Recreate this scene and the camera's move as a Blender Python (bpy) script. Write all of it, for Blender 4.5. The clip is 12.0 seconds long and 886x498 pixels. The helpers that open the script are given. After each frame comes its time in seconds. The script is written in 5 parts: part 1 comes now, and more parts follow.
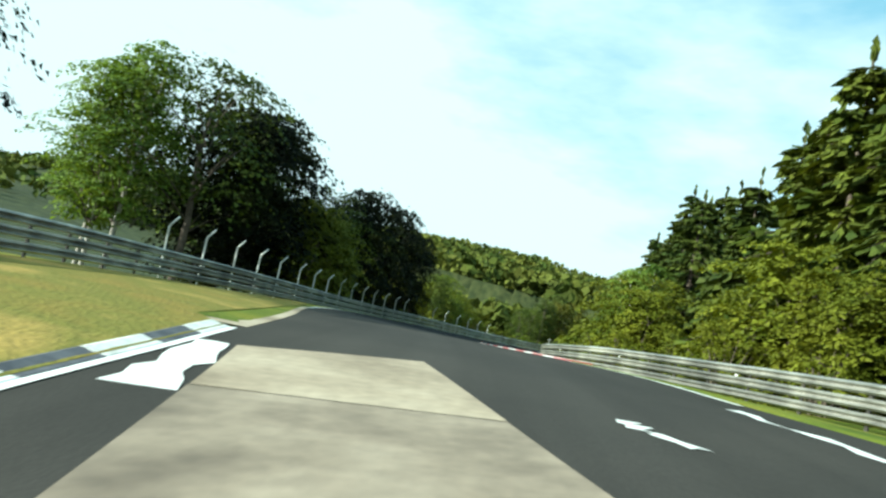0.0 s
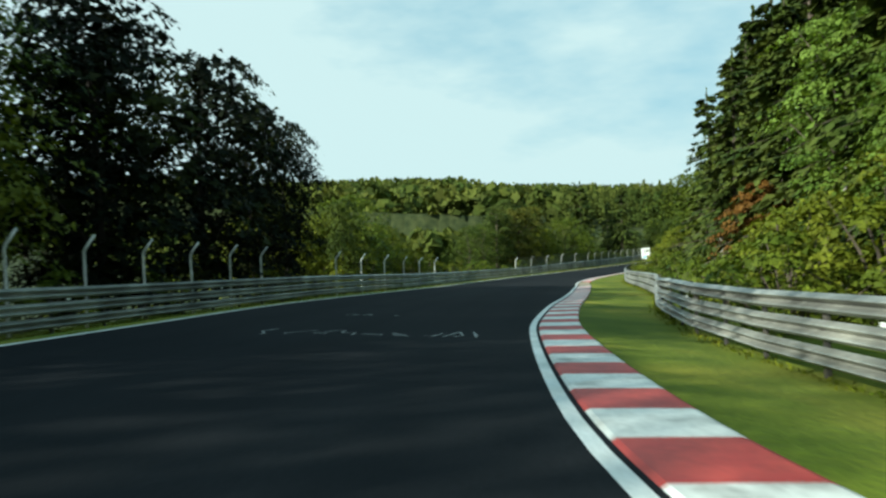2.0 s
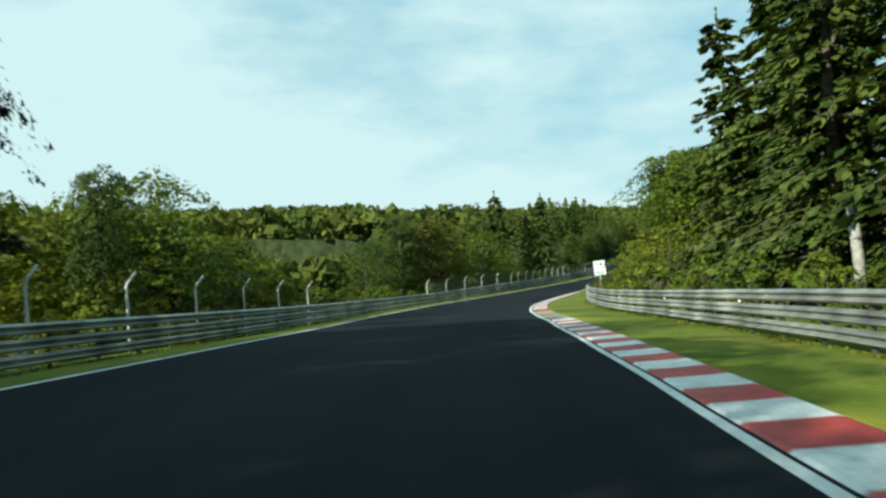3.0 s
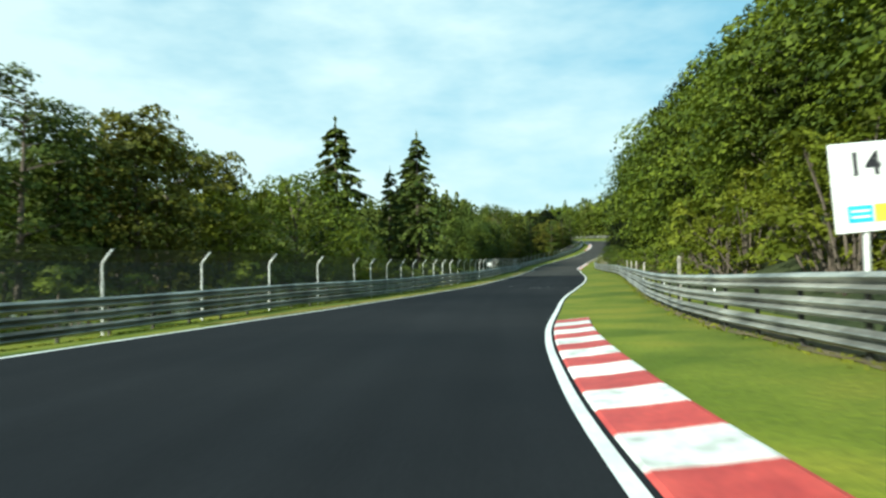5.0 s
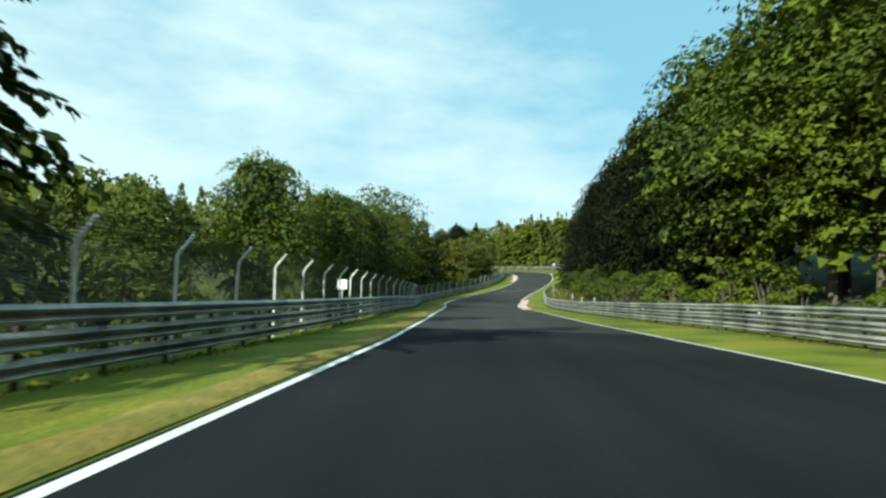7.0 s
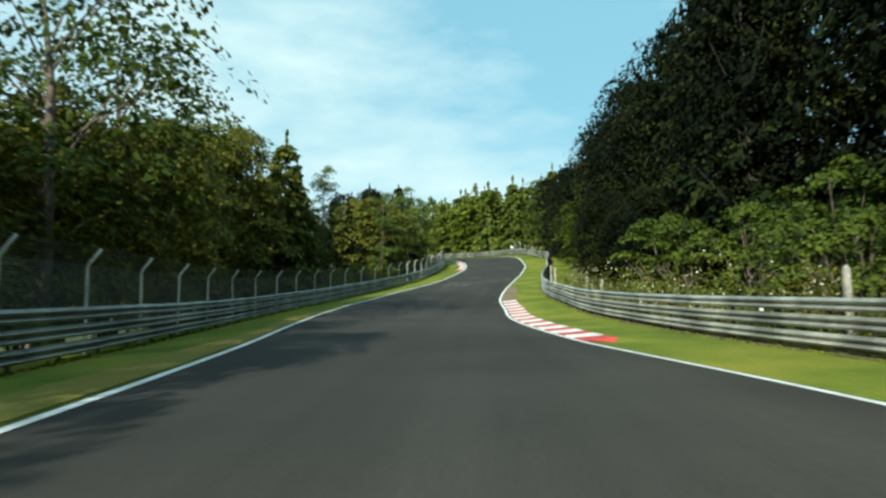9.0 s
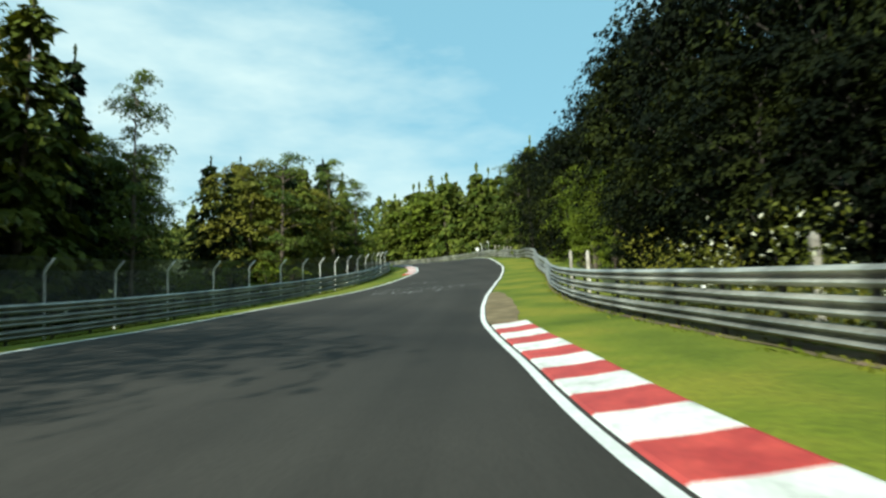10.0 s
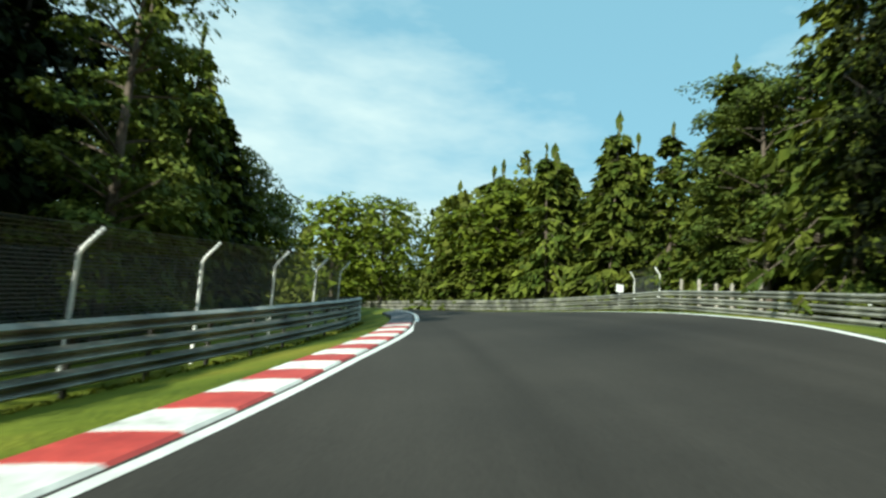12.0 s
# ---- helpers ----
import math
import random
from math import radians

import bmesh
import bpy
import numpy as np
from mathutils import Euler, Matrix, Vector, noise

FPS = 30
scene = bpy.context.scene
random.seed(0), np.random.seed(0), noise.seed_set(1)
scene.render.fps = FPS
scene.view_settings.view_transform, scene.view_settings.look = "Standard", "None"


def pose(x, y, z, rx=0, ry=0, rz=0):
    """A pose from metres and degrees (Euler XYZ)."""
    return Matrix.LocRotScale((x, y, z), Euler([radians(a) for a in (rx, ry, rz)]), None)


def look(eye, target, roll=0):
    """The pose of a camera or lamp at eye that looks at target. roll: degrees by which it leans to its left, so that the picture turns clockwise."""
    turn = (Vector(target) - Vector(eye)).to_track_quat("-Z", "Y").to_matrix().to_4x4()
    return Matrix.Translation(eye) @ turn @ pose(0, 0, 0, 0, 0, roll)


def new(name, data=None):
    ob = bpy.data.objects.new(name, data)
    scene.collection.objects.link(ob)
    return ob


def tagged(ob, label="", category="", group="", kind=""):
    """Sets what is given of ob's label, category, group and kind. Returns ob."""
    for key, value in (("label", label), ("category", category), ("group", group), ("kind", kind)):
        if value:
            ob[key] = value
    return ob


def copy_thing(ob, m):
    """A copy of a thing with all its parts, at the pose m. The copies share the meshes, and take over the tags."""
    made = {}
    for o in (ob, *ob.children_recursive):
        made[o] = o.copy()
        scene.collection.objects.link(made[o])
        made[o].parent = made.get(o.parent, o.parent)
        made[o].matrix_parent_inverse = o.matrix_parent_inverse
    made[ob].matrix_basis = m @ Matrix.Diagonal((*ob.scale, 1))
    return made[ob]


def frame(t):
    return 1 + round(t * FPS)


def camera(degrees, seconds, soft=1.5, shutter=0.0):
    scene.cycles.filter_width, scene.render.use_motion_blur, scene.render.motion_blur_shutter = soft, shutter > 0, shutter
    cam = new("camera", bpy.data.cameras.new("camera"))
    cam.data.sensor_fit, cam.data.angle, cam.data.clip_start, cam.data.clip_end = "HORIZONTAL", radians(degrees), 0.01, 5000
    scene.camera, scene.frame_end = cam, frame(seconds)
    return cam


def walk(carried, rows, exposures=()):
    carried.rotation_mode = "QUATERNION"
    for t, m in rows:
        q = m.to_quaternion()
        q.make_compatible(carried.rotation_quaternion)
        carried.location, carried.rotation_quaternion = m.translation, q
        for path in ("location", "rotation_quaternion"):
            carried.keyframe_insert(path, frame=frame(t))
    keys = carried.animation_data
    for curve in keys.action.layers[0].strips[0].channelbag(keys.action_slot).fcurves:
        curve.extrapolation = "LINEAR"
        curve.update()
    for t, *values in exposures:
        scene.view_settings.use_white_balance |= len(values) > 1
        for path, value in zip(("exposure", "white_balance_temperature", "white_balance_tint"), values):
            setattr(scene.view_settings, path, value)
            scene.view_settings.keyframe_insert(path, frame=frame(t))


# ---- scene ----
cam = camera(65.45, 12.0, soft=2.5, shutter=0.12)

PATH = [
    (0.0, pose(-0.00, -0.00, 0.00, 94.29, -11.72, -0.88)),
    (0.5, pose(0.75, 8.33, 0.24, 92.90, -3.35, 2.19)),
    (1.0, pose(1.05, 17.46, 0.16, 92.15, -0.88, 2.97)),
    (1.5, pose(0.79, 27.02, -0.10, 90.57, -0.56, -1.39)),
    (2.0, pose(1.65, 36.63, -0.67, 89.57, 1.94, -7.13)),
    (2.5, pose(3.28, 47.46, -1.18, 91.31, 3.50, -11.65)),
    (3.0, pose(5.57, 57.86, -1.58, 91.50, 3.76, -15.38)),
    (3.2, pose(7.02, 62.07, -1.78, 90.91, 2.14, -16.35)),
    (4.8, pose(21.60, 100.13, -3.31, 90.94, 1.77, -25.39)),
    (5.0, pose(24.50, 105.11, -3.50, 91.56, 1.27, -27.17)),
    (5.5, pose(32.26, 119.11, -3.87, 92.95, 1.97, -30.26)),
    (6.0, pose(40.63, 132.70, -3.81, 94.06, 0.72, -32.21)),
    (6.5, pose(49.00, 145.40, -3.83, 94.10, -0.07, -34.32)),
    (6.7, pose(52.68, 150.06, -3.86, 94.25, -1.00, -34.88)),
    (8.3, pose(81.30, 186.99, -3.50, 94.46, 0.39, -39.42)),
    (8.5, pose(84.89, 191.15, -3.46, 94.41, 0.98, -40.06)),
    (9.0, pose(94.13, 201.25, -3.36, 94.42, 0.65, -41.52)),
    (9.5, pose(103.83, 210.98, -3.29, 94.29, 1.04, -43.34)),
    (10.0, pose(113.83, 221.02, -3.12, 95.67, 1.80, -44.88)),
    (10.5, pose(124.13, 231.42, -2.40, 97.57, 0.45, -46.28)),
    (11.0, pose(134.99, 241.56, -1.13, 99.58, -0.53, -46.82)),
    (11.5, pose(146.44, 252.13, 0.35, 99.73, -1.59, -42.64)),
    (12.0, pose(156.12, 263.08, 2.01, 98.85, -3.69, -37.42)),
]
walk(cam, PATH, exposures=[(0.0, 1.00, 5900, -8), (0.6, 0.75, 5950, -8), (1.5, 0.55, 5950, -7), (3.2, 0.60, 5950, -7), (4.8, 0.80, 5950, -6), (8.5, 0.78, 6000, -6), (10.0, 0.70, 6050, -5), (12.0, 0.70, 6100, -5)])

# ---- sky, sun ----
SUN_EL, SUN_AZ = radians(26), radians(-113)   # azimuth from +y towards +x
world = bpy.data.worlds.new("world")
scene.world = world
world.use_nodes = True
wn, wl = world.node_tree.nodes, world.node_tree.links
wn.clear()
w_out = wn.new("ShaderNodeOutputWorld")
w_bg = wn.new("ShaderNodeBackground")
w_sky = wn.new("ShaderNodeTexSky")
w_sky.sky_type, w_sky.sun_disc = "NISHITA", False
w_sky.sun_elevation, w_sky.sun_rotation = SUN_EL, SUN_AZ
w_sky.air_density, w_sky.dust_density, w_sky.ozone_density = 1.1, 0.7, 1.0
w_co = wn.new("ShaderNodeTexCoord")
w_map = wn.new("ShaderNodeMapping")
w_map.inputs["Scale"].default_value = (1.5, 1.5, 4.2)
w_noise = wn.new("ShaderNodeTexNoise")
w_noise.inputs["Scale"].default_value, w_noise.inputs["Detail"].default_value = 2.0, 5
w_noise.inputs["Roughness"].default_value = 0.56
w_ramp = wn.new("ShaderNodeValToRGB")
w_ramp.color_ramp.elements[0].position, w_ramp.color_ramp.elements[1].position = 0.34, 0.66
w_ramp.color_ramp.elements[0].color = (0.06, 0.06, 0.06, 1)
w_mix = wn.new("ShaderNodeMixRGB")
w_mix.inputs["Color2"].default_value = (9.0, 10.4, 10.6, 1)
wl.new(w_co.outputs["Generated"], w_map.inputs["Vector"])
wl.new(w_map.outputs["Vector"], w_noise.inputs["Vector"])
w_sep = wn.new("ShaderNodeSeparateXYZ")
wl.new(w_co.outputs["Generated"], w_sep.inputs["Vector"])
w_haze = wn.new("ShaderNodeMapRange")   # thicker cloud and haze low in the sky
w_haze.inputs["From Min"].default_value, w_haze.inputs["From Max"].default_value = 0.08, 0.62
w_haze.inputs["To Min"].default_value, w_haze.inputs["To Max"].default_value = 0.15, -0.20
wl.new(w_sep.outputs["Z"], w_haze.inputs["Value"])
w_add = wn.new("ShaderNodeMath")
w_add.operation = "ADD"
wl.new(w_noise.outputs["Fac"], w_add.inputs[0])
wl.new(w_haze.outputs["Result"], w_add.inputs[1])
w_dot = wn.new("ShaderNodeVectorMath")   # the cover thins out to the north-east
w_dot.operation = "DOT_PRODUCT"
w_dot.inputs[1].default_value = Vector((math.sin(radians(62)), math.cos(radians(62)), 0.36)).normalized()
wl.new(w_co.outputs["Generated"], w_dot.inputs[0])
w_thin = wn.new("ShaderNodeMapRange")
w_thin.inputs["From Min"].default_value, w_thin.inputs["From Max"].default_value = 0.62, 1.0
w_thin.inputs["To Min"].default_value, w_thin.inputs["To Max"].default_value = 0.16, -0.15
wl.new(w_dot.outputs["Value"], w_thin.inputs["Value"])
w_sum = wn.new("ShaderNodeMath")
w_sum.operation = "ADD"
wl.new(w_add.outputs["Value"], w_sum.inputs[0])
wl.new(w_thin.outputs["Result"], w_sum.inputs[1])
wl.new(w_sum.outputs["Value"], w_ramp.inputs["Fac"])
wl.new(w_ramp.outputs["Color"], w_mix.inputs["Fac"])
w_clear = wn.new("ShaderNodeMixRGB")   # thin bright veil over the clear parts
w_clear.inputs["Fac"].default_value = 0.62
w_clear.inputs["Color2"].default_value = (4.2, 8.4, 10.6, 1)
wl.new(w_sky.outputs["Color"], w_clear.inputs["Color1"])
wl.new(w_clear.outputs["Color"], w_mix.inputs["Color1"])
wl.new(w_mix.outputs["Color"], w_bg.inputs["Color"])
w_bg.inputs["Strength"].default_value = 0.056
wl.new(w_bg.outputs["Background"], w_out.inputs["Surface"])

sun_data = bpy.data.lights.new("sun", "SUN")
sun_data.energy, sun_data.angle, sun_data.color = 5.0, radians(0.6), (1.0, 0.93, 0.82)
sun = new("sun", sun_data)
to_sun = Vector((math.sin(SUN_AZ) * math.cos(SUN_EL), math.cos(SUN_AZ) * math.cos(SUN_EL), math.sin(SUN_EL)))
sun.matrix_basis = look(to_sun * 300, (0, 0, 0))


# ---- materials ----
def material(name, colour_a, colour_b, rough=0.8, scale=4.0, metal=0.0, bump=0.3, fine=60.0, spread=(0.35, 0.65),
             island=0.0, per_object=0.0, translucent=0.0, third=None, distance=0.02, streaks=0.0):
    """A surface of two mottled colours with fine grain and relief; island and per_object vary the brightness piece by piece."""
    m = bpy.data.materials.new(name)
    m.use_nodes = True
    n, l = m.node_tree.nodes, m.node_tree.links
    b = n["Principled BSDF"]
    co = n.new("ShaderNodeNewGeometry")
    big = n.new("ShaderNodeTexNoise")
    big.inputs["Scale"].default_value, big.inputs["Detail"].default_value = scale, 5
    small = n.new("ShaderNodeTexNoise")
    small.inputs["Scale"].default_value, small.inputs["Detail"].default_value = fine, 3
    for t in (big, small):
        l.new(co.outputs["Position"], t.inputs["Vector"])
    ramp = n.new("ShaderNodeValToRGB")
    e = ramp.color_ramp.elements
    e[0].position, e[1].position = spread
    e[0].color, e[1].color = (*colour_a, 1), (*colour_b, 1)
    if third:
        x = e.new((spread[0] + spread[1]) / 2)
        x.color = (*third, 1)
    l.new(big.outputs["Fac"], ramp.inputs["Fac"])
    vary = n.new("ShaderNodeMath")
    vary.operation = "MULTIPLY_ADD"
    vary.inputs[1].default_value, vary.inputs[2].default_value = 0.7, 0.65
    l.new(small.outputs["Fac"], vary.inputs[0])
    value = vary.outputs[0]
    if island:
        k = n.new("ShaderNodeMath")
        k.operation = "MULTIPLY_ADD"
        k.inputs[1].default_value, k.inputs[2].default_value = island, 1 - island / 2
        l.new(co.outputs["Random Per Island"], k.inputs[0])
        p = n.new("ShaderNodeMath")
        p.operation = "MULTIPLY"
        l.new(value, p.inputs[0]), l.new(k.outputs[0], p.inputs[1])
        value = p.outputs[0]
    if per_object:
        info = n.new("ShaderNodeObjectInfo")
        k = n.new("ShaderNodeMath")
        k.operation = "MULTIPLY_ADD"
        k.inputs[1].default_value, k.inputs[2].default_value = per_object, 1 - per_object / 2
        l.new(info.outputs["Random"], k.inputs[0])
        p = n.new("ShaderNodeMath")
        p.operation = "MULTIPLY"
        l.new(value, p.inputs[0]), l.new(k.outputs[0], p.inputs[1])
        value = p.outputs[0]
    if streaks:   # bands worn along the way of travel; UV runs across and along the strip
        uv = n.new("ShaderNodeTexCoord")
        mp = n.new("ShaderNodeMapping")
        mp.inputs["Scale"].default_value = (1.1, 0.02, 1)
        ln = n.new("ShaderNodeTexNoise")
        ln.inputs["Scale"].default_value, ln.inputs["Detail"].default_value = 1.0, 4
        l.new(uv.outputs["UV"], mp.inputs["Vector"]), l.new(mp.outputs["Vector"], ln.inputs["Vector"])
        k = n.new("ShaderNodeMath")
        k.operation = "MULTIPLY_ADD"
        k.inputs[1].default_value, k.inputs[2].default_value = streaks * 2, 1 - streaks
        l.new(ln.outputs["Fac"], k.inputs[0])
        p = n.new("ShaderNodeMath")
        p.operation = "MULTIPLY"
        l.new(value, p.inputs[0]), l.new(k.outputs[0], p.inputs[1])
        value = p.outputs[0]
    tint = n.new("ShaderNodeMixRGB")
    tint.blend_type = "MULTIPLY"
    tint.inputs["Fac"].default_value = 1.0
    l.new(ramp.outputs["Color"], tint.inputs["Color1"])
    l.new(value, tint.inputs["Color2"])
    l.new(tint.outputs["Color"], b.inputs["Base Color"])
    b.inputs["Roughness"].default_value, b.inputs["Metallic"].default_value = rough, metal
    if bump:
        bp = n.new("ShaderNodeBump")
        bp.inputs["Strength"].default_value, bp.inputs["Distance"].default_value = bump, distance
        l.new(small.outputs["Fac"], bp.inputs["Height"])
        l.new(bp.outputs["Normal"], b.inputs["Normal"])
    if translucent:
        b.inputs["Specular IOR Level"].default_value = 0.12
        tr = n.new("ShaderNodeBsdfTranslucent")
        warm = n.new("ShaderNodeMixRGB")
        warm.blend_type = "MULTIPLY"
        warm.inputs["Fac"].default_value = 1.0
        warm.inputs["Color2"].default_value = (1.25, 1.15, 0.45, 1)
        l.new(tint.outputs["Color"], warm.inputs["Color1"])
        l.new(warm.outputs["Color"], tr.inputs["Color"])
        mx = n.new("ShaderNodeMixShader")
        mx.inputs["Fac"].default_value = translucent
        l.new(b.outputs["BSDF"], mx.inputs[1]), l.new(tr.outputs["BSDF"], mx.inputs[2])
        l.new(mx.outputs["Shader"], n["Material Output"].inputs["Surface"])
    return m


ASPHALT = material("asphalt_new", (0.012, 0.0135, 0.016), (0.021, 0.022, 0.024), 0.95, 0.12, bump=0.25, fine=25, spread=(0.3, 0.7), streaks=0.35)
ASPHALT_OLD = material("asphalt_old", (0.030, 0.028, 0.025), (0.052, 0.047, 0.040), 0.85, 0.15, bump=0.3, fine=25, spread=(0.3, 0.7), streaks=0.4)
DIRT = material("dirt", (0.13, 0.10, 0.055), (0.24, 0.185, 0.105), 0.95, 1.4, bump=0.6, fine=14, third=(0.17, 0.13, 0.07))
CONCRETE = material("concrete", (0.19, 0.145, 0.095), (0.42, 0.35, 0.255), 0.85, 0.3, bump=0.3, fine=5, third=(0.33, 0.265, 0.185))
CONCRETE_WORN = material("concrete_worn", (0.11, 0.085, 0.06), (0.30, 0.245, 0.18), 0.85, 0.5, bump=0.3, fine=5, third=(0.22, 0.175, 0.125))
LINE_WHITE = material("line_white", (0.62, 0.62, 0.58), (0.80, 0.80, 0.77), 0.6, 1.5, bump=0.1, fine=20)
KERB_WHITE = material("kerb_white", (0.34, 0.335, 0.30), (0.78, 0.77, 0.72), 0.6, 2.5, bump=0.2, fine=14, spread=(0.26, 0.56), third=(0.66, 0.65, 0.60), per_object=0.2)
KERB_RED = material("kerb_red", (0.36, 0.035, 0.03), (0.50, 0.06, 0.045), 0.6, 2.5, bump=0.2, fine=14, per_object=0.2)
KERB_DARK = material("kerb_dark", (0.05, 0.05, 0.06), (0.11, 0.11, 0.12), 0.7, 2.5, bump=0.2, fine=14)
STEEL = material("galvanised_steel", (0.17, 0.17, 0.155), (0.45, 0.44, 0.39), 0.45, 0.9, metal=0.3, bump=0.05, fine=9, per_object=0.3)
POST_STEEL = material("post_steel", (0.56, 0.56, 0.53), (0.74, 0.74, 0.70), 0.5, 2.0, metal=0.25, bump=0.05, fine=20, per_object=0.2)
GRASS = material("grass", (0.0720, 0.1004, 0.0060), (0.1850, 0.1786, 0.0180), 0.95, 0.35, bump=0.7, fine=9, third=(0.125, 0.150, 0.012), distance=0.06)
DRY_GRASS = material("dry_grass", (0.20, 0.15, 0.03), (0.30, 0.215, 0.055), 0.95, 0.4, bump=0.7, fine=9, third=(0.15, 0.14, 0.025), distance=0.06)
EARTH = material("forest_floor", (0.020, 0.030, 0.010), (0.055, 0.065, 0.022), 0.95, 0.25, bump=0.7, fine=3, distance=0.1)
BARK = material("bark", (0.06, 0.045, 0.032), (0.13, 0.10, 0.075), 0.9, 3.0, bump=0.8, fine=16)
# bark with crown shade put into its colour, so trunks do not stand out
BARK_SHADED = material("shaded_bark", (0.014, 0.011, 0.008), (0.036, 0.028, 0.020), 0.95, 3.0, bump=0.8, fine=16)
BIRCH_BARK = material("birch_bark", (0.45, 0.42, 0.37), (0.66, 0.63, 0.57), 0.8, 4.0, bump=0.3, fine=12, third=(0.30, 0.27, 0.23))
LEAF = material("leaf", (0.0596, 0.0882, 0.0085), (0.1311, 0.1581, 0.0154), 0.6, 0.5, bump=0, fine=2, island=0.6, per_object=0.3, translucent=0.28)
LEAF_DARK = material("leaf_dark", (0.0334, 0.0537, 0.0077), (0.0787, 0.1006, 0.0128), 0.6, 0.5, bump=0, fine=2, island=0.6, per_object=0.3, translucent=0.2)
LEAF_YELLOW = material("leaf_yellow", (0.0871, 0.1091, 0.0089), (0.1597, 0.1707, 0.0162), 0.6, 0.5, bump=0, fine=2, island=0.5, per_object=0.3, translucent=0.3)
LEAF_BIRCH = material("leaf_birch", (0.09, 0.15, 0.022), (0.18, 0.25, 0.045), 0.55, 0.5, bump=0, fine=2, island=0.6, per_object=0.3, translucent=0.36)
LEAF_OLIVE = material("leaf_olive", (0.0632, 0.0740, 0.0090), (0.1421, 0.1320, 0.0180), 0.6, 0.5, bump=0, fine=2, island=0.5, per_object=0.3, translucent=0.25)
LEAF_RUST = material("leaf_rust", (0.13, 0.060, 0.014), (0.20, 0.100, 0.020), 0.6, 0.5, bump=0, fine=2, island=0.5, translucent=0.3)
# shade of the conifers put into the needle colour, almost black
NEEDLE_SHADED = material("needle_shaded", (0.005, 0.010, 0.003), (0.016, 0.026, 0.006), 0.75, 0.6, bump=0, fine=2, island=0.6, per_object=0.3, translucent=0.08)
# leaf colour holds the wood's deep shade; paler patches stand for sunlit boughs
LEAF_SHADED = material("leaf_shaded", (0.0031, 0.0052, 0.0013), (0.0267, 0.0325, 0.0050), 0.75, 0.35, bump=0, fine=2, spread=(0.48, 0.70), island=0.6, per_object=0.3, translucent=0.1)
NEEDLE = material("needle", (0.0269, 0.0460, 0.0090), (0.0896, 0.1080, 0.0198), 0.65, 0.6, bump=0, fine=2, island=0.6, per_object=0.3, translucent=0.12)
NEEDLE_OLIVE = material("needle_olive", (0.0403, 0.0620, 0.0090), (0.1120, 0.1280, 0.0180), 0.7, 0.6, bump=0, fine=2, island=0.6, per_object=0.35, translucent=0.15)
NEEDLE_PINE = material("needle_pine", (0.0448, 0.0720, 0.0126), (0.1008, 0.1200, 0.0216), 0.65, 0.6, bump=0, fine=2, island=0.6, per_object=0.3, translucent=0.15)
SIGN_WHITE = material("sign_white", (0.78, 0.78, 0.76), (0.84, 0.84, 0.82), 0.45, 2.0, bump=0, fine=9)
INK = material("ink", (0.02, 0.02, 0.025), (0.03, 0.03, 0.035), 0.5, 3.0, bump=0)
CYAN = material("cyan_print", (0.05, 0.42, 0.62), (0.07, 0.46, 0.66), 0.5, 3.0, bump=0)
YELLOW = material("yellow_print", (0.70, 0.55, 0.06), (0.75, 0.60, 0.08), 0.5, 3.0, bump=0)
for m in (ASPHALT, ASPHALT_OLD, GRASS, DRY_GRASS, DIRT, EARTH, NEEDLE_SHADED, LEAF_SHADED):
    m.node_tree.nodes["Principled BSDF"].inputs["Specular IOR Level"].default_value = {NEEDLE_SHADED: 0.08, LEAF_SHADED: 0.08, ASPHALT: 0.05, ASPHALT_OLD: 0.12}.get(m, 0.22)


# ---- building helpers ----
def mesh_from(name, verts, faces, mats, indices=None, smooth=False):
    me = bpy.data.meshes.new(name)
    me.from_pydata([tuple(v) for v in verts], [], [tuple(f) for f in faces])
    for m in (mats if isinstance(mats, (list, tuple)) else [mats]):
        me.materials.append(m)
    if indices is not None:
        me.polygons.foreach_set("material_index", np.asarray(indices, dtype=np.int32))
    if smooth:
        me.polygons.foreach_set("use_smooth", np.ones(len(me.polygons), dtype=bool))
    me.update()
    return me


def quads_mesh(name, quads, mat):
    """A mesh of separate quads from an array of shape (n, 4, 3)."""
    n = len(quads)
    me = bpy.data.meshes.new(name)
    me.vertices.add(n * 4), me.loops.add(n * 4), me.polygons.add(n)
    me.vertices.foreach_set("co", np.asarray(quads, dtype=np.float32).ravel())
    me.loops.foreach_set("vertex_index", np.arange(n * 4, dtype=np.int32))
    me.polygons.foreach_set("loop_start", np.arange(0, n * 4, 4, dtype=np.int32))
    me.materials.append(mat)
    me.update(calc_edges=True)
    return me


def leaves_mesh(name, leaves, mat):
    """Separate leaves, each a triangle of its own."""
    v = np.asarray(leaves, np.float32).reshape(-1, 3)
    n = len(v) // 3
    me = bpy.data.meshes.new(name)
    me.vertices.add(len(v))
    me.vertices.foreach_set("co", v.ravel())
    me.loops.add(3 * n)
    me.loops.foreach_set("vertex_index", np.arange(3 * n, dtype=np.int32))
    me.polygons.add(n)
    me.polygons.foreach_set("loop_start", np.arange(0, 3 * n, 3, dtype=np.int32))
    me.materials.append(mat)
    me.update(calc_edges=True)
    return me


def child(name, me, parent, label="", m=None):
    ob = new(name, me)
    ob.parent = parent
    if m is not None:
        ob.matrix_basis = m
    if label:
        ob["label"] = label
    return ob


def part(name, bm, mat, parent, label="", m=None):
    me = bpy.data.meshes.new(name)
    bm.to_mesh(me)
    bm.free()
    me.materials.append(mat)
    return child(name, me, parent, label, m)


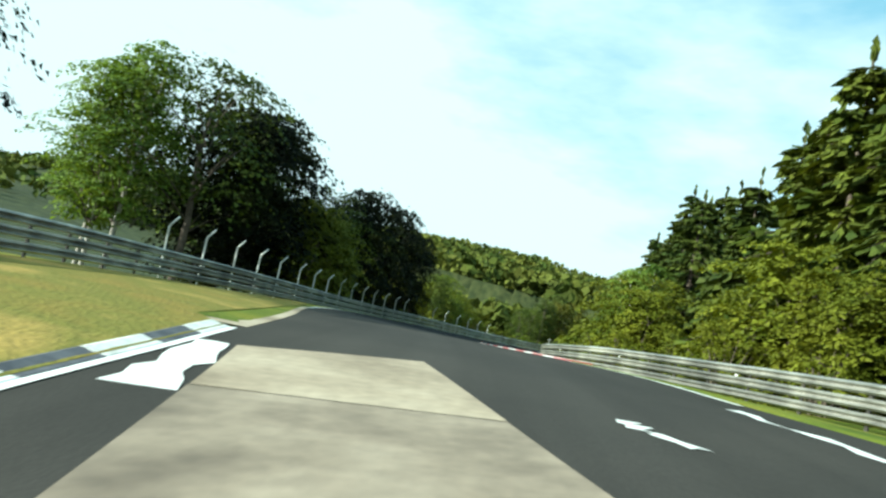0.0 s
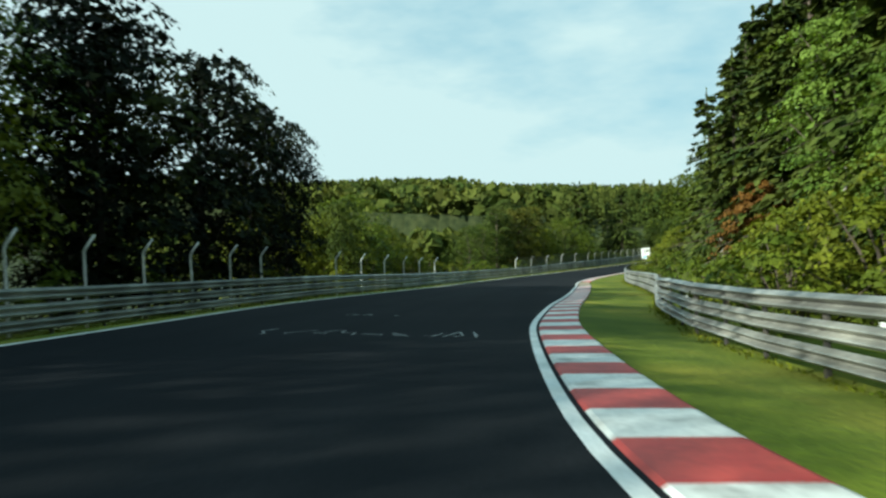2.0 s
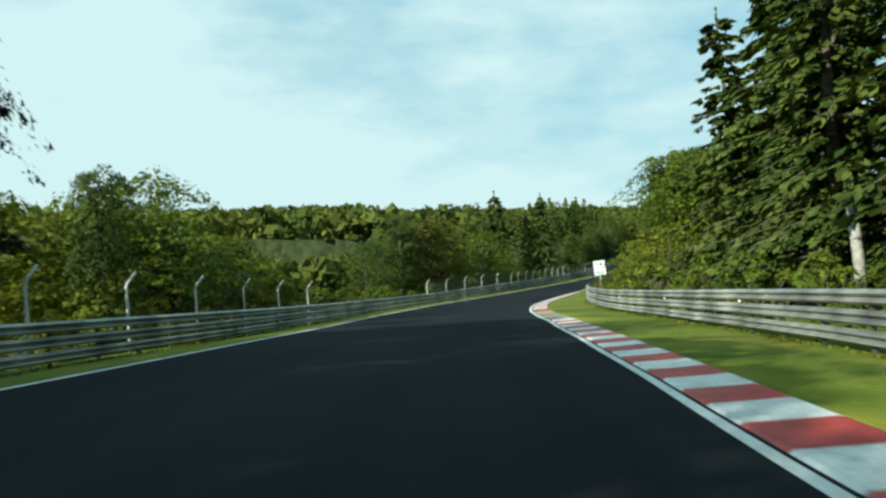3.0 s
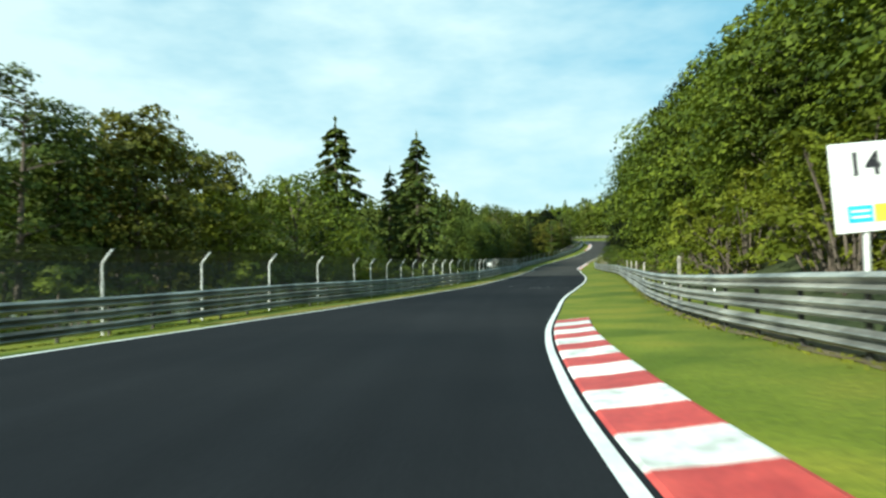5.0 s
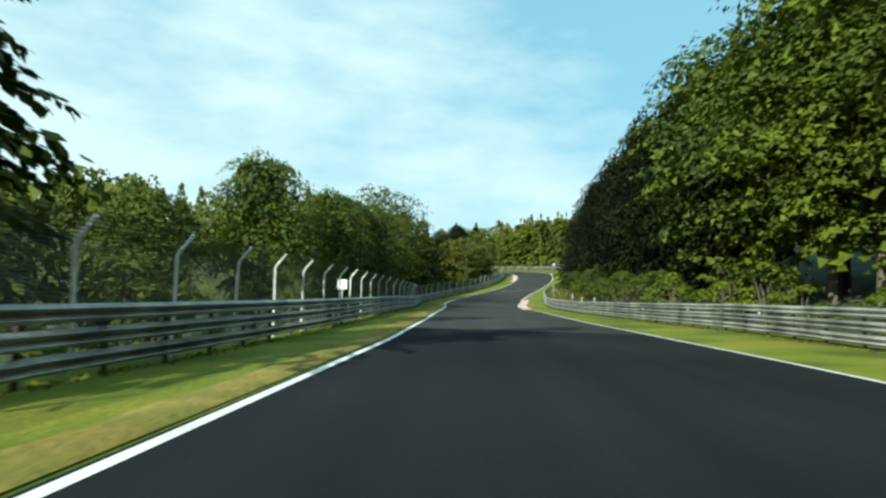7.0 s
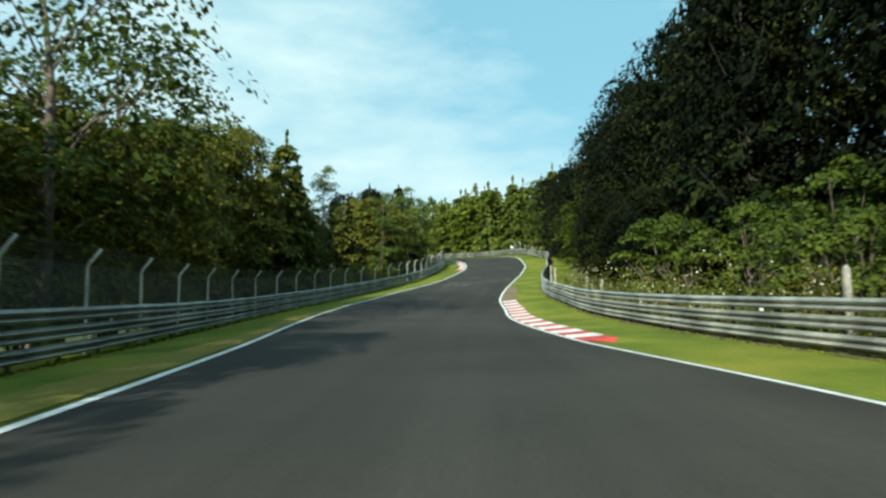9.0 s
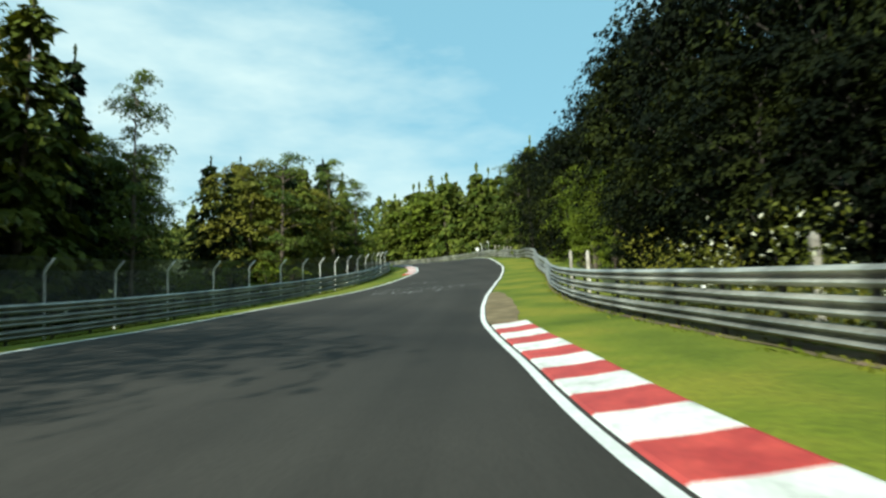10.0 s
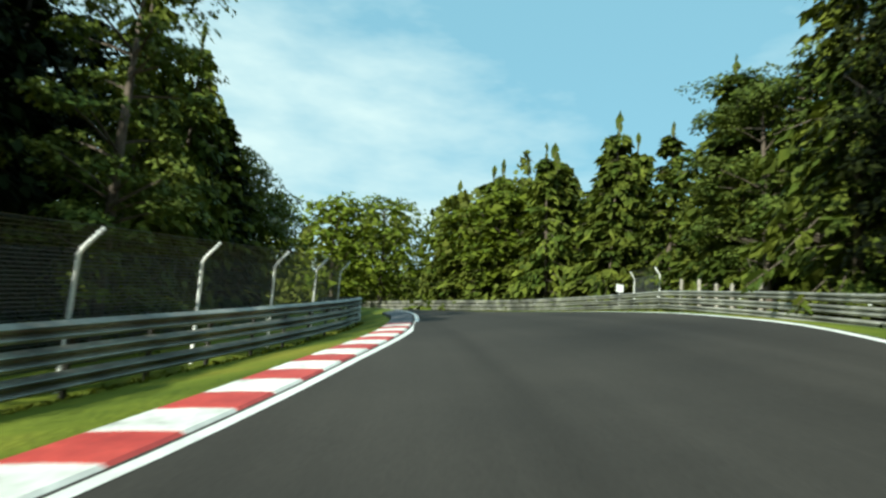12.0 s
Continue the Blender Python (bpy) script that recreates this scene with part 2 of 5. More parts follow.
def box(bm, size, at=(0, 0, 0), bevel=0.0, turn=None):
    r = bmesh.ops.create_cube(bm, size=1.0, matrix=Matrix.Translation(at) @ (turn or Matrix()) @ Matrix.Diagonal((*size, 1)))
    if bevel:
        edges = list({e for v in r["verts"] for e in v.link_edges})
        bmesh.ops.bevel(bm, geom=edges, offset=bevel, segments=2, affect="EDGES", profile=0.5)


def tube(points, radii, sides=8):
    """Vertices and faces of a bent tapered tube."""
    vs, fs = [], []
    pts = [Vector(p) for p in points]
    for i, p in enumerate(pts):
        d = (pts[min(i + 1, len(pts) - 1)] - pts[max(i - 1, 0)]).normalized()
        a = d.cross(Vector((0.31, 0.87, 0.13))).normalized()
        b = d.cross(a)
        for k in range(sides):
            t = 2 * math.pi * k / sides
            vs.append(p + (a * math.cos(t) + b * math.sin(t)) * radii[i])
    for i in range(len(pts) - 1):
        for k in range(sides):
            fs.append((i * sides + k, i * sides + (k + 1) % sides, (i + 1) * sides + (k + 1) % sides, (i + 1) * sides + k))
    fs.append(tuple(range((len(pts) - 1) * sides, len(pts) * sides)))
    return vs, fs


# ---- the course of the road ----
# stations of the line that offsets are taken from: x, y and height of the road
STATIONS = [(-2.0, -40.0, -1.59), (-0.6, -15.0, -1.34), (0.0, 0.0, -1.19), (0.7, 8.4, -1.00), (1.0, 17.7, -1.03), (0.8, 27.3, -1.34), (1.5, 36.9, -1.76), (3.3, 47.5, -2.30),
            (5.9, 58.5, -2.79), (12.7, 80.0, -3.73), (21.4, 100.3, -4.53), (32.2, 119.2, -4.99), (40.6, 132.6, -5.01), (52.8, 150.0, -5.04), (67.0, 168.7, -4.90), (81.4, 187.0, -4.71),
            (94.1, 201.4, -4.51), (103.5, 211.1, -4.41), (113.2, 221.2, -4.23), (124.3, 231.4, -3.55), (135.7, 241.1, -2.30), (146.7, 251.7, -0.82), (156.0, 263.1, 0.74), (164.4, 275.3, 2.28),
            (171.2, 288.6, 3.66), (175.8, 302.7, 4.66), (177.5, 318.0, 5.30), (176.5, 345.0, 5.70)]


def spline(xs, ys, x):
    """A natural cubic spline through (xs, ys), at x."""
    xs, ys = np.asarray(xs, float), np.asarray(ys, float)
    n, h = len(xs), np.diff(xs)
    a, r = np.eye(n), np.zeros(n)
    for i in range(1, n - 1):
        a[i, i - 1], a[i, i], a[i, i + 1] = h[i - 1], 2 * (h[i - 1] + h[i]), h[i]
        r[i] = 6 * ((ys[i + 1] - ys[i]) / h[i] - (ys[i] - ys[i - 1]) / h[i - 1])
    m = np.linalg.solve(a, r)
    i = np.clip(np.searchsorted(xs, x) - 1, 0, n - 2)
    t, u = x - xs[i], xs[i + 1] - x
    return (m[i] * u ** 3 + m[i + 1] * t ** 3) / (6 * h[i]) + (ys[i] / h[i] - m[i] * h[i] / 6) * u + (ys[i + 1] / h[i] - m[i + 1] * h[i] / 6) * t


st = np.array(STATIONS)
chord = np.r_[0, np.cumsum(np.hypot(*np.diff(st[:, :2], axis=0).T))]
chord -= chord[2]
S0, S1, DS = -36.0, float(chord[-1]) - 4.0, 0.5
SG = np.arange(S0, S1 + DS, DS)
CX, CY, CZ = (spline(chord, st[:, k], SG) for k in range(3))
TX, TY = np.gradient(CX), np.gradient(CY)
TL = np.hypot(TX, TY)
TX, TY = TX / TL, TY / TL


def table(rows):
    a = np.array(rows)
    return lambda s: np.interp(s, a[:, 0], a[:, 1])


# offsets from that line, to the right: edge lines and guard rails along the way
left_line = table([(-40, -3.35), (5, -3.81), (9, -3.95), (14, -4.25), (18, -4.56), (22, -4.96), (28, -5.71), (36, -6.70), (44, -6.93), (57, -7.05), (65, -6.78), (72, -6.52), (85, -6.38), (100, -6.96), (112, -7.49), (118, -7.46),
        (123, -7.17), (129, -6.47), (135, -5.66), (142, -4.85), (148, -4.16), (154, -3.63), (162, -2.89), (168, -2.57), (175, -2.32), (190, -1.86), (205, -1.91), (214, -2.28), (222, -2.71), (228, -3.20), (236, -4.17), (246, -5.47),
        (254, -6.66), (262, -7.73), (270, -8.34), (283, -8.39), (290, -7.60), (296, -6.62), (304, -5.28), (313, -3.42), (320, -1.87), (324, -1.28), (327, -0.87), (334, 0.38), (344, 1.89), (360, 3.45)])
right_line = table([(-40, 4.73), (8, 4.75), (17, 4.36), (20, 3.56), (24, 3.00), (30, 2.05), (36, 1.40), (41, 0.99), (52, 1.23), (57, 1.60), (62, 1.97), (68, 2.47), (76, 2.76), (86, 2.67), (98, 1.85), (108, 1.38),
        (116, 1.46), (122, 1.72), (126, 2.01), (130, 2.47), (133, 2.84), (140, 3.59), (150, 4.78), (158, 5.48), (166, 6.08), (175, 6.50), (186, 6.82), (200, 6.85), (212, 6.44), (221, 5.93), (230, 5.23), (238, 4.25),
        (246, 3.00), (252, 2.54), (258, 1.94), (261, 1.66), (267, 1.40), (275, 0.65), (281, 0.48), (287, 0.56), (293, 0.98), (299, 1.66), (306, 2.98), (311, 4.10), (316, 5.26), (322, 6.14), (328, 7.11), (346, 7.81),
        (400, 8.44)])
left_rail_gap = table([(-40, 8.05), (10, 7.92), (20, 6.63), (26, 5.31), (32, 3.79), (40, 2.88), (50, 2.98), (60, 3.01), (80, 3.41), (100, 3.25), (120, 3.25), (135, 3.52), (150, 3.46), (165, 3.72), (180, 3.33), (200, 3.12),
        (220, 3.28), (235, 3.13), (250, 3.29), (265, 3.55), (280, 3.92), (295, 4.15), (310, 4.07), (320, 4.04), (330, 3.47), (345, 2.18), (400, 2.05)])
right_rail_gap = table([(-40, 4.55), (20, 4.94), (30, 4.88), (36, 4.30), (40, 3.89), (46, 3.63), (54, 3.36), (62, 3.70), (70, 4.22), (85, 4.25), (100, 3.94), (115, 3.62), (130, 3.58), (145, 3.55), (160, 3.42), (175, 3.51),
        (190, 3.78), (205, 3.82), (220, 3.68), (235, 3.55), (250, 3.51), (260, 3.56), (270, 3.37), (280, 3.08), (290, 2.97), (300, 3.19), (306, 2.84), (312, 2.82), (317, 3.13), (321, 3.62), (327, 3.90), (333, 4.98),
        (340, 6.55), (348, 8.10), (358, 10.80), (370, 12.81), (400, 13.08)])
# crossfall of the road, rising to the right, and the fall or rise of the verges at the rails
crossfall = table([(-40, 0.201), (0, 0.191), (6, 0.102), (12, 0.053), (20, 0.031), (30, 0.000), (45, -0.037), (60, -0.041), (110, -0.019), (130, -0.010), (145, 0.009), (160, 0.010), (210, -0.008), (235, -0.010), (250, -0.018), (270, -0.019),
        (290, 0.012), (305, 0.031), (320, 0.039), (350, 0.033)])
left_drop = table([(-40, 0.28), (20, 0.07), (32, -0.11), (45, -0.32), (58, -0.32), (72, -0.21), (100, -0.28), (126, -0.33), (140, -0.19), (155, -0.25), (170, -0.20), (185, -0.21), (220, -0.11), (235, -0.18), (250, -0.20), (265, -0.27),
        (280, -0.38), (300, -0.51), (315, -0.68), (330, -0.69), (345, -0.62)])
right_drop = table([(-40, -0.09), (12, -0.17), (22, -0.24), (30, -0.22), (40, -0.40), (48, -0.34), (56, -0.19), (62, -0.25), (72, -0.17), (95, -0.16), (118, 0.14), (135, -0.00), (150, -0.00), (165, 0.06), (180, 0.00), (200, 0.08),
        (220, -0.05), (235, -0.12), (255, 0.11), (270, 0.19), (285, 0.06), (300, 0.16), (312, 0.19), (321, 0.12), (327, -0.09), (333, -0.39), (336, -0.12), (340, 0.10), (348, 0.58), (358, 0.78), (370, 0.85), (400, 0.90)])
right_lift = table([(300, 0.0), (315, 0.05), (328, 0.122), (333, 0.118), (337, 0.098), (344, 0.06), (350, 0.035), (358, 0.012), (366, 0.0), (400, 0.0)])
kernel = np.hanning(13) / np.hanning(13).sum()


def smooth(values):
    return np.convolve(np.pad(values, 6, mode="edge"), kernel, mode="valid")


LL, RL = smooth(left_line(SG)), smooth(right_line(SG))
LR, RR = LL - smooth(left_rail_gap(SG)), RL + smooth(right_rail_gap(SG))
BK, LD, RD, LIFT = smooth(crossfall(SG)), smooth(left_drop(SG)), smooth(right_drop(SG)), smooth(right_lift(SG))


def surface(s, lat):
    """Height of road and verge over the line's own height, s along and lat to the right."""
    bk, ll, rl, lr, rr = (np.interp(s, SG, a) for a in (BK, LL, RL, LR, RR))
    ld, rd = np.interp(s, SG, LD), np.interp(s, SG, RD)
    inner = np.clip(lat, ll - 0.35, rl + 0.35)
    out_l = np.clip((ll - 0.35 - lat) / np.maximum(ll - 0.35 - lr, 0.3), 0, 1)
    out_r = np.clip((lat - rl - 0.35) / np.maximum(rr - rl - 0.35, 0.3), 0, 1)
    return bk * inner + ld * out_l + rd * out_r + np.interp(s, SG, LIFT) * np.maximum(inner - 1.0, 0)


def along(s):
    """Index weights of a station."""
    return np.interp(s, SG, CX), np.interp(s, SG, CY), np.interp(s, SG, CZ), np.interp(s, SG, TX), np.interp(s, SG, TY)


def at(s, lat, dz=0.0):
    """A place s metres along the road, lat metres to the right of the line, dz over the road."""
    x, y, z, tx, ty = along(s)
    return Vector((x + ty * lat, y - tx * lat, z + float(surface(s, lat)) + dz))


def heading(s):
    _, _, _, tx, ty = along(s)
    return math.degrees(math.atan2(-tx, ty))


def offset(values, s):
    return float(np.interp(s, SG, values))


def ribbon(name, s0, s1, lats, mat, step=1.0, category="", label="", kind="structure"):
    """A strip along the road; lats(s) gives (offset, height) pairs across it."""
    ss = np.arange(s0, s1 + 1e-6, step)
    vs, w = [], None
    for s in ss:
        row = lats(s)
        w = len(row)
        vs += [at(s, a, b) for a, b in row]
    fs = [(i * w + k, i * w + k + 1, (i + 1) * w + k + 1, (i + 1) * w + k) for i in range(len(ss) - 1) for k in range(w - 1)]
    me = mesh_from(name, vs, fs, mat, smooth=True)
    me.uv_layers.new(name="UVMap")
    uv = [(a, float(s)) for s in ss for a, _ in lats(s)]
    me.uv_layers[0].data.foreach_set("uv", np.array([uv[lp.vertex_index] for lp in me.loops], dtype=np.float32).ravel())
    ob = new(name, me)
    return tagged(ob, label, category, kind=kind)


# ---- the lie of the land ----
def land(x, y):
    """Height of the ground away from the road, for arrays x and y."""
    ix = np.arange(0, len(SG), 3)
    best = np.full(x.shape, 1e9)
    near = np.zeros(x.shape, int)
    for i in ix:
        d = (x - CX[i]) ** 2 + (y - CY[i]) ** 2
        hit = d < best
        best[hit], near[hit] = d[hit], i
    lat = (x - CX[near]) * TY[near] - (y - CY[near]) * TX[near]
    d = np.sqrt(best)
    lat = np.where(np.abs(lat) < d * 0.5, np.sign(lat + 1e-9) * d, lat)
    s = SG[near]
    z = CZ[near]
    out_l, out_r = np.maximum(LR[near] - 1.5 - lat, 0), np.maximum(lat - RR[near] - 1.0, 0)
    fall = np.interp(s, [60, 100, 280, 310], [0.10, 0.22, 0.18, -0.05])
    rise = np.interp(s, [40, 90, 120, 270, 310], [0.05, 0.12, 0.34, 0.30, 0.10])
    sides = np.clip((out_l + out_r) / 2.5, 0, 1)
    zz = z + surface(s, np.clip(lat, LR[near], RR[near])) - 0.55 + 0.45 * sides - np.minimum(out_l * fall, 5.0) + np.minimum(out_r * rise, 9.0)
    far = np.clip((d - 110) / 520, 0, 1)
    ridge = 44 + 9 * np.sin(x * 0.006 + 1.0) + 7 * np.sin(y * 0.0075 + 0.4)
    zz = zz + (ridge - zz * 0.6) * far * far * (3 - 2 * far)
    und = 0.25 * np.sin(x * 0.21 + y * 0.13) * np.sin(y * 0.17) * np.clip((out_l + out_r) / 6, 0, 1)
    return zz + und


def axis(lo, hi, step, far, grow=1.22):
    mid = list(np.arange(lo, hi + step, step))
    a, d = [], step
    while not a or a[-1] > lo - far:
        d *= grow
        a.append((a[-1] if a else lo) - d)
    b, d = [], step
    while not b or b[-1] < hi + far:
        d *= grow
        b.append((b[-1] if b else hi) + d)
    return np.array(a[::-1] + mid + b)


gx, gy = axis(-45, 235, 3.0, 2600), axis(-55, 375, 3.0, 2600)
GX, GY = np.meshgrid(gx, gy)
GZ = land(GX, GY)
nx, ny = len(gx), len(gy)
gv = np.stack([GX.ravel(), GY.ravel(), GZ.ravel()], 1)
gi = np.arange((ny - 1) * nx).reshape(ny - 1, nx)[:, :-1].ravel()
ground = new("ground", mesh_from("ground", gv, np.stack([gi, gi + 1, gi + nx + 1, gi + nx], 1), EARTH, smooth=True))
tagged(ground, "dark forest floor and rough grass falling away beside the road", "ground", kind="structure")


def land_at(x, y):
    return float(land(np.array([x]), np.array([y]))[0])


# ---- road, lines, verges ----
def carriageway(s):
    a, b = offset(LL, s) - 0.14, offset(RL, s) + 0.14
    return [(a + (b - a) * k / 8, 0.0) for k in range(9)]


ribbon("road_start", S0, 33.0, carriageway, ASPHALT_OLD, 1.0, "road", "worn grey asphalt race track at the end of a banked bend")
ribbon("road_new", 33.0, 197.0, carriageway, ASPHALT, 1.0, "road", "dark new asphalt race track winding through woods")
ribbon("road_old", 197.0, S1, carriageway, ASPHALT_OLD, 1.0, "road", "worn brownish-grey asphalt race track climbing through woods")
KERBED = {1: ((21.4, 96.1), (98.0, 128.7), (246.9, 274.0)), -1: ((-12.2, 12.1), (316.6, 349.1))}


def bed(s, side):
    """Height of the grass close beside the line; it is cut down where a kerb lies."""
    return -0.06 if any(a < s < b for a, b in KERBED[side]) else 0.022


def verge(edge, rail, side, outer):
    def columns(s):
        e, r = offset(edge, s), offset(rail, s)
        gap = max(abs(r - e) - 1.3, 0.1)
        cols = [(e + side * 0.12, -0.004), (e + side * 0.22, bed(s, side)), (e + side * 0.96, bed(s, side)), (e + side * 1.06, 0.035),
                (e + side * (1.2 + 0.5 * gap), 0.045), (r, 0.04)] + [(r + side * a, b) for a, b in outer]
        return cols if side > 0 else cols[::-1]
    return columns


ribbon("verge_left", S0, S1, verge(LL, LR, -1, [(1.5, 0.0), (4.5, -0.45)]), GRASS, 1.0, "verge", "mown green grass verge between track and guard rail")
ribbon("verge_right", S0, S1, verge(RL, RR, 1, [(1.0, 0.03), (3.5, 0.1)]), GRASS, 1.0, "verge", "mown green grass verge between track and guard rail")
ribbon("edge_line_left", 27, S1, lambda s: [(offset(LL, s) - 0.07, 0.006), (offset(LL, s) + 0.07, 0.006)], LINE_WHITE, 1.0, "road marking", "white painted edge line on the asphalt")
ribbon("edge_line_right", 12, S1, lambda s: [(offset(RL, s) - 0.068, 0.006), (offset(RL, s) + 0.068, 0.006)], LINE_WHITE, 1.0, "road marking", "white painted edge line on the asphalt")


# ---- kerbs: painted blocks ----
def kerb(s0, s1, edge, side, colours, width=0.9, block=1.0, label=""):
    root = tagged(new("kerb"), label, "kerb", kind="structure")
    s, i = s0, 0
    while s < s1:
        e = min(s + block, s1)
        vs, fs = [], []
        rows = [s + 0.012 + (e - s - 0.024) * k / 2 for k in range(3)]
        for q in rows:
            o = offset(edge, q) + side * 0.13
            for a, b in ((0, 0.0), (0.04, 0.025), (0.5 * width, 0.05), (width - 0.05, 0.085), (width, 0.075), (width, -0.05)):
                vs.append(at(q, o + side * a, b))
        n = 6
        for r in range(2):
            for k in range(n - 1):
                f = (r * n + k, r * n + k + 1, (r + 1) * n + k + 1, (r + 1) * n + k)
                fs.append(f if side > 0 else f[::-1])
        fs += [tuple(range(n))[::-1], tuple(range(2 * n, 3 * n))]
        child("kerb_block", mesh_from("kerb_block", vs, fs, colours[i % 2]), root)
        s, i = e, i + 1
    return root


RW = "red and white painted concrete kerb blocks beside the white line"
kerb(21.45, 86.2, RL, 1, (KERB_RED, KERB_WHITE), block=1.045, label=RW)
kerb(86.25, 96.0, RL, 1, (CONCRETE, CONCRETE), block=1.95, label="plain pale concrete kerb blocks beside the white line")
kerb(98.1, 128.6, RL, 1, (KERB_RED, KERB_WHITE), block=1.05, label=RW)
kerb(246.97, 273.9, RL, 1, (KERB_RED, KERB_WHITE), block=1.12, label=RW)
kerb(316.7, 337.2, LL, -1, (KERB_RED, KERB_WHITE), width=0.82, label=RW)
kerb(337.25, 349.0, LL, -1, (KERB_DARK, KERB_DARK), width=0.82, block=1.95, label="plain dark concrete kerb blocks beside the white line")


# ---- guard rails ----
def beam_mesh():
    prof = [(0.0, -0.155), (0.012, -0.145), (0.088, -0.096), (0.096, -0.083), (0.088, -0.070), (0.012, -0.025), (0.0, 0.0), (0.012, 0.025), (0.088, 0.070), (0.096, 0.083), (0.088, 0.096), (0.012, 0.145), (0.0, 0.155)]
    vs = [(x, y * 2.04, z) for y in (-1, 1) for x, z in prof] + [(x - 0.006, y * 2.04, z) for y in (-1, 1) for x, z in prof]
    n = len(prof)
    fs = [(k, k + 1, n + k + 1, n + k) for k in range(n - 1)] + [(2 * n + k, 3 * n + k, 3 * n + k + 1, 2 * n + k + 1) for k in range(n - 1)]
    fs += [(0, n, 3 * n, 2 * n), (n - 1, 3 * n - 1, 4 * n - 1, 2 * n - 1)]
    me = mesh_from("beam", vs, fs, STEEL)
    return me


# post steel darkened to stand for the shade gap below the beams
POST_SHADED = material("shaded_post_steel", (0.035, 0.034, 0.032), (0.085, 0.075, 0.065), 0.7, 3.0, metal=0.3, bump=0.1, fine=14, per_object=0.3)


def rail_post_mesh():
    bm = bmesh.new()
    box(bm, (0.06, 0.10, 1.35), (-0.05, 0, 0.40), 0.008)
    box(bm, (0.05, 0.14, 0.22), (-0.02, 0, 0.68), 0.008)
    me = bpy.data.meshes.new("rail_post")
    bm.to_mesh(me)
    bm.free()
    me.materials.append(POST_SHADED)
    return me


def reflector_mesh():
    bm = bmesh.new()
    box(bm, (0.03, 0.12, 0.055), (0.06, 0, 0), 0.006)
    me = bpy.data.meshes.new("reflector")
    bm.to_mesh(me)
    bm.free()
    me.materials.append(SIGN_WHITE)
    return me


BEAM, RAIL_POST, REFLECTOR = beam_mesh(), rail_post_mesh(), reflector_mesh()


def guard_rail(edge, side, s0, s1, group, panels=4):
    """Sections of triple W-beam rail; side -1 stands left of the road and faces right."""
    s = s0
    while s < s1 - 1:
        mid = at(s + 2 * panels, offset(edge, s + 2 * panels))
        root = tagged(new("guard_rail"), "galvanised steel guard rail of three stacked corrugated beams", "guard rail", group)
        root.matrix_basis = Matrix.Translation(mid)
        for k in range(panels):
            a, b = s + 4 * k, s + 4 * k + 4
            p, q = at(a, offset(edge, a)), at(b, offset(edge, b))
            d = q - p
            rz = math.degrees(math.atan2(-d.x, d.y)) + (0 if side < 0 else 180)
            tilt = math.degrees(math.atan2(d.z, math.hypot(d.x, d.y))) * (1 if side < 0 else -1)
            c = (p + q) / 2 - mid
            for j, z in enumerate((0.31, 0.66, 1.01)):
                jit = random.uniform(-0.012, 0.012)
                m = pose(c.x, c.y, c.z + z + jit * 0.5, tilt, 0, rz + jit * 8) @ Matrix.Diagonal((1.3, d.length / 4, 0.86, 1))
                child("beam", BEAM, root, m=m)
            if k % 2 == 0:
                r = p + d * 0.12 - mid
                child("reflector", REFLECTOR, root, "small white reflector", pose(r.x, r.y, r.z + 0.84 + random.uniform(-0.02, 0.02), 0, 0, rz))
            for f in (0.0, 0.5):
                r = p + d * f - mid
                child("post", RAIL_POST, root, m=pose(r.x, r.y, r.z, 0, 0, rz))
        s += 4 * panels


guard_rail(LR, -1, -20.0, 364.0, "guard rails along the track")
guard_rail(RR, 1, -20.0, 396.0, "guard rails along the track")


# ---- catch fence posts behind the rails ----
def fence_post_mesh(h):
    pts = [(0, 0, -0.3), (0, 0, 1.2), (0, 0, h - 0.08), (0.05, 0, h + 0.03), (0.32, 0, h + 0.36)]
    v, f = tube(pts, [0.04, 0.04, 0.04, 0.04, 0.036], 8)
    return mesh_from("fence_post", v, f, POST_STEEL, smooth=True)


FENCE_POST = fence_post_mesh(2.12)


def fence_mesh_material():
    m = bpy.data.materials.new("wire_mesh")
    m.use_nodes = True
    n, l = m.node_tree.nodes, m.node_tree.links
    b = n["Principled BSDF"]
    b.inputs["Base Color"].default_value = (0.105, 0.11, 0.105, 1)
    b.inputs["Roughness"].default_value, b.inputs["Metallic"].default_value = 0.55, 0.4
    uv = n.new("ShaderNodeTexCoord")
    sep = n.new("ShaderNodeSeparateXYZ")
    l.new(uv.outputs["UV"], sep.inputs["Vector"])
    last = None
    for k in ("X", "Y"):
        a = n.new("ShaderNodeMath")
        a.operation = "FRACT"
        l.new(sep.outputs[k], a.inputs[0])
        c = n.new("ShaderNodeMath")
        c.operation = "LESS_THAN"
        c.inputs[1].default_value = 0.2
        l.new(a.outputs[0], c.inputs[0])
        if last is None:
            last = c
        else:
            mx = n.new("ShaderNodeMath")
            mx.operation = "MAXIMUM"
            l.new(last.outputs[0], mx.inputs[0]), l.new(c.outputs[0], mx.inputs[1])
            last = mx
    tr = n.new("ShaderNodeBsdfTransparent")
    mix = n.new("ShaderNodeMixShader")
    l.new(last.outputs[0], mix.inputs["Fac"])
    l.new(tr.outputs["BSDF"], mix.inputs[1]), l.new(b.outputs["BSDF"], mix.inputs[2])
    l.new(mix.outputs["Shader"], n["Material Output"].inputs["Surface"])
    return m


WIRE = fence_mesh_material()
WIRE_STEEL = material("wire_steel", (0.06, 0.06, 0.06), (0.12, 0.12, 0.12), 0.6, 3.0, metal=0.6, bump=0)


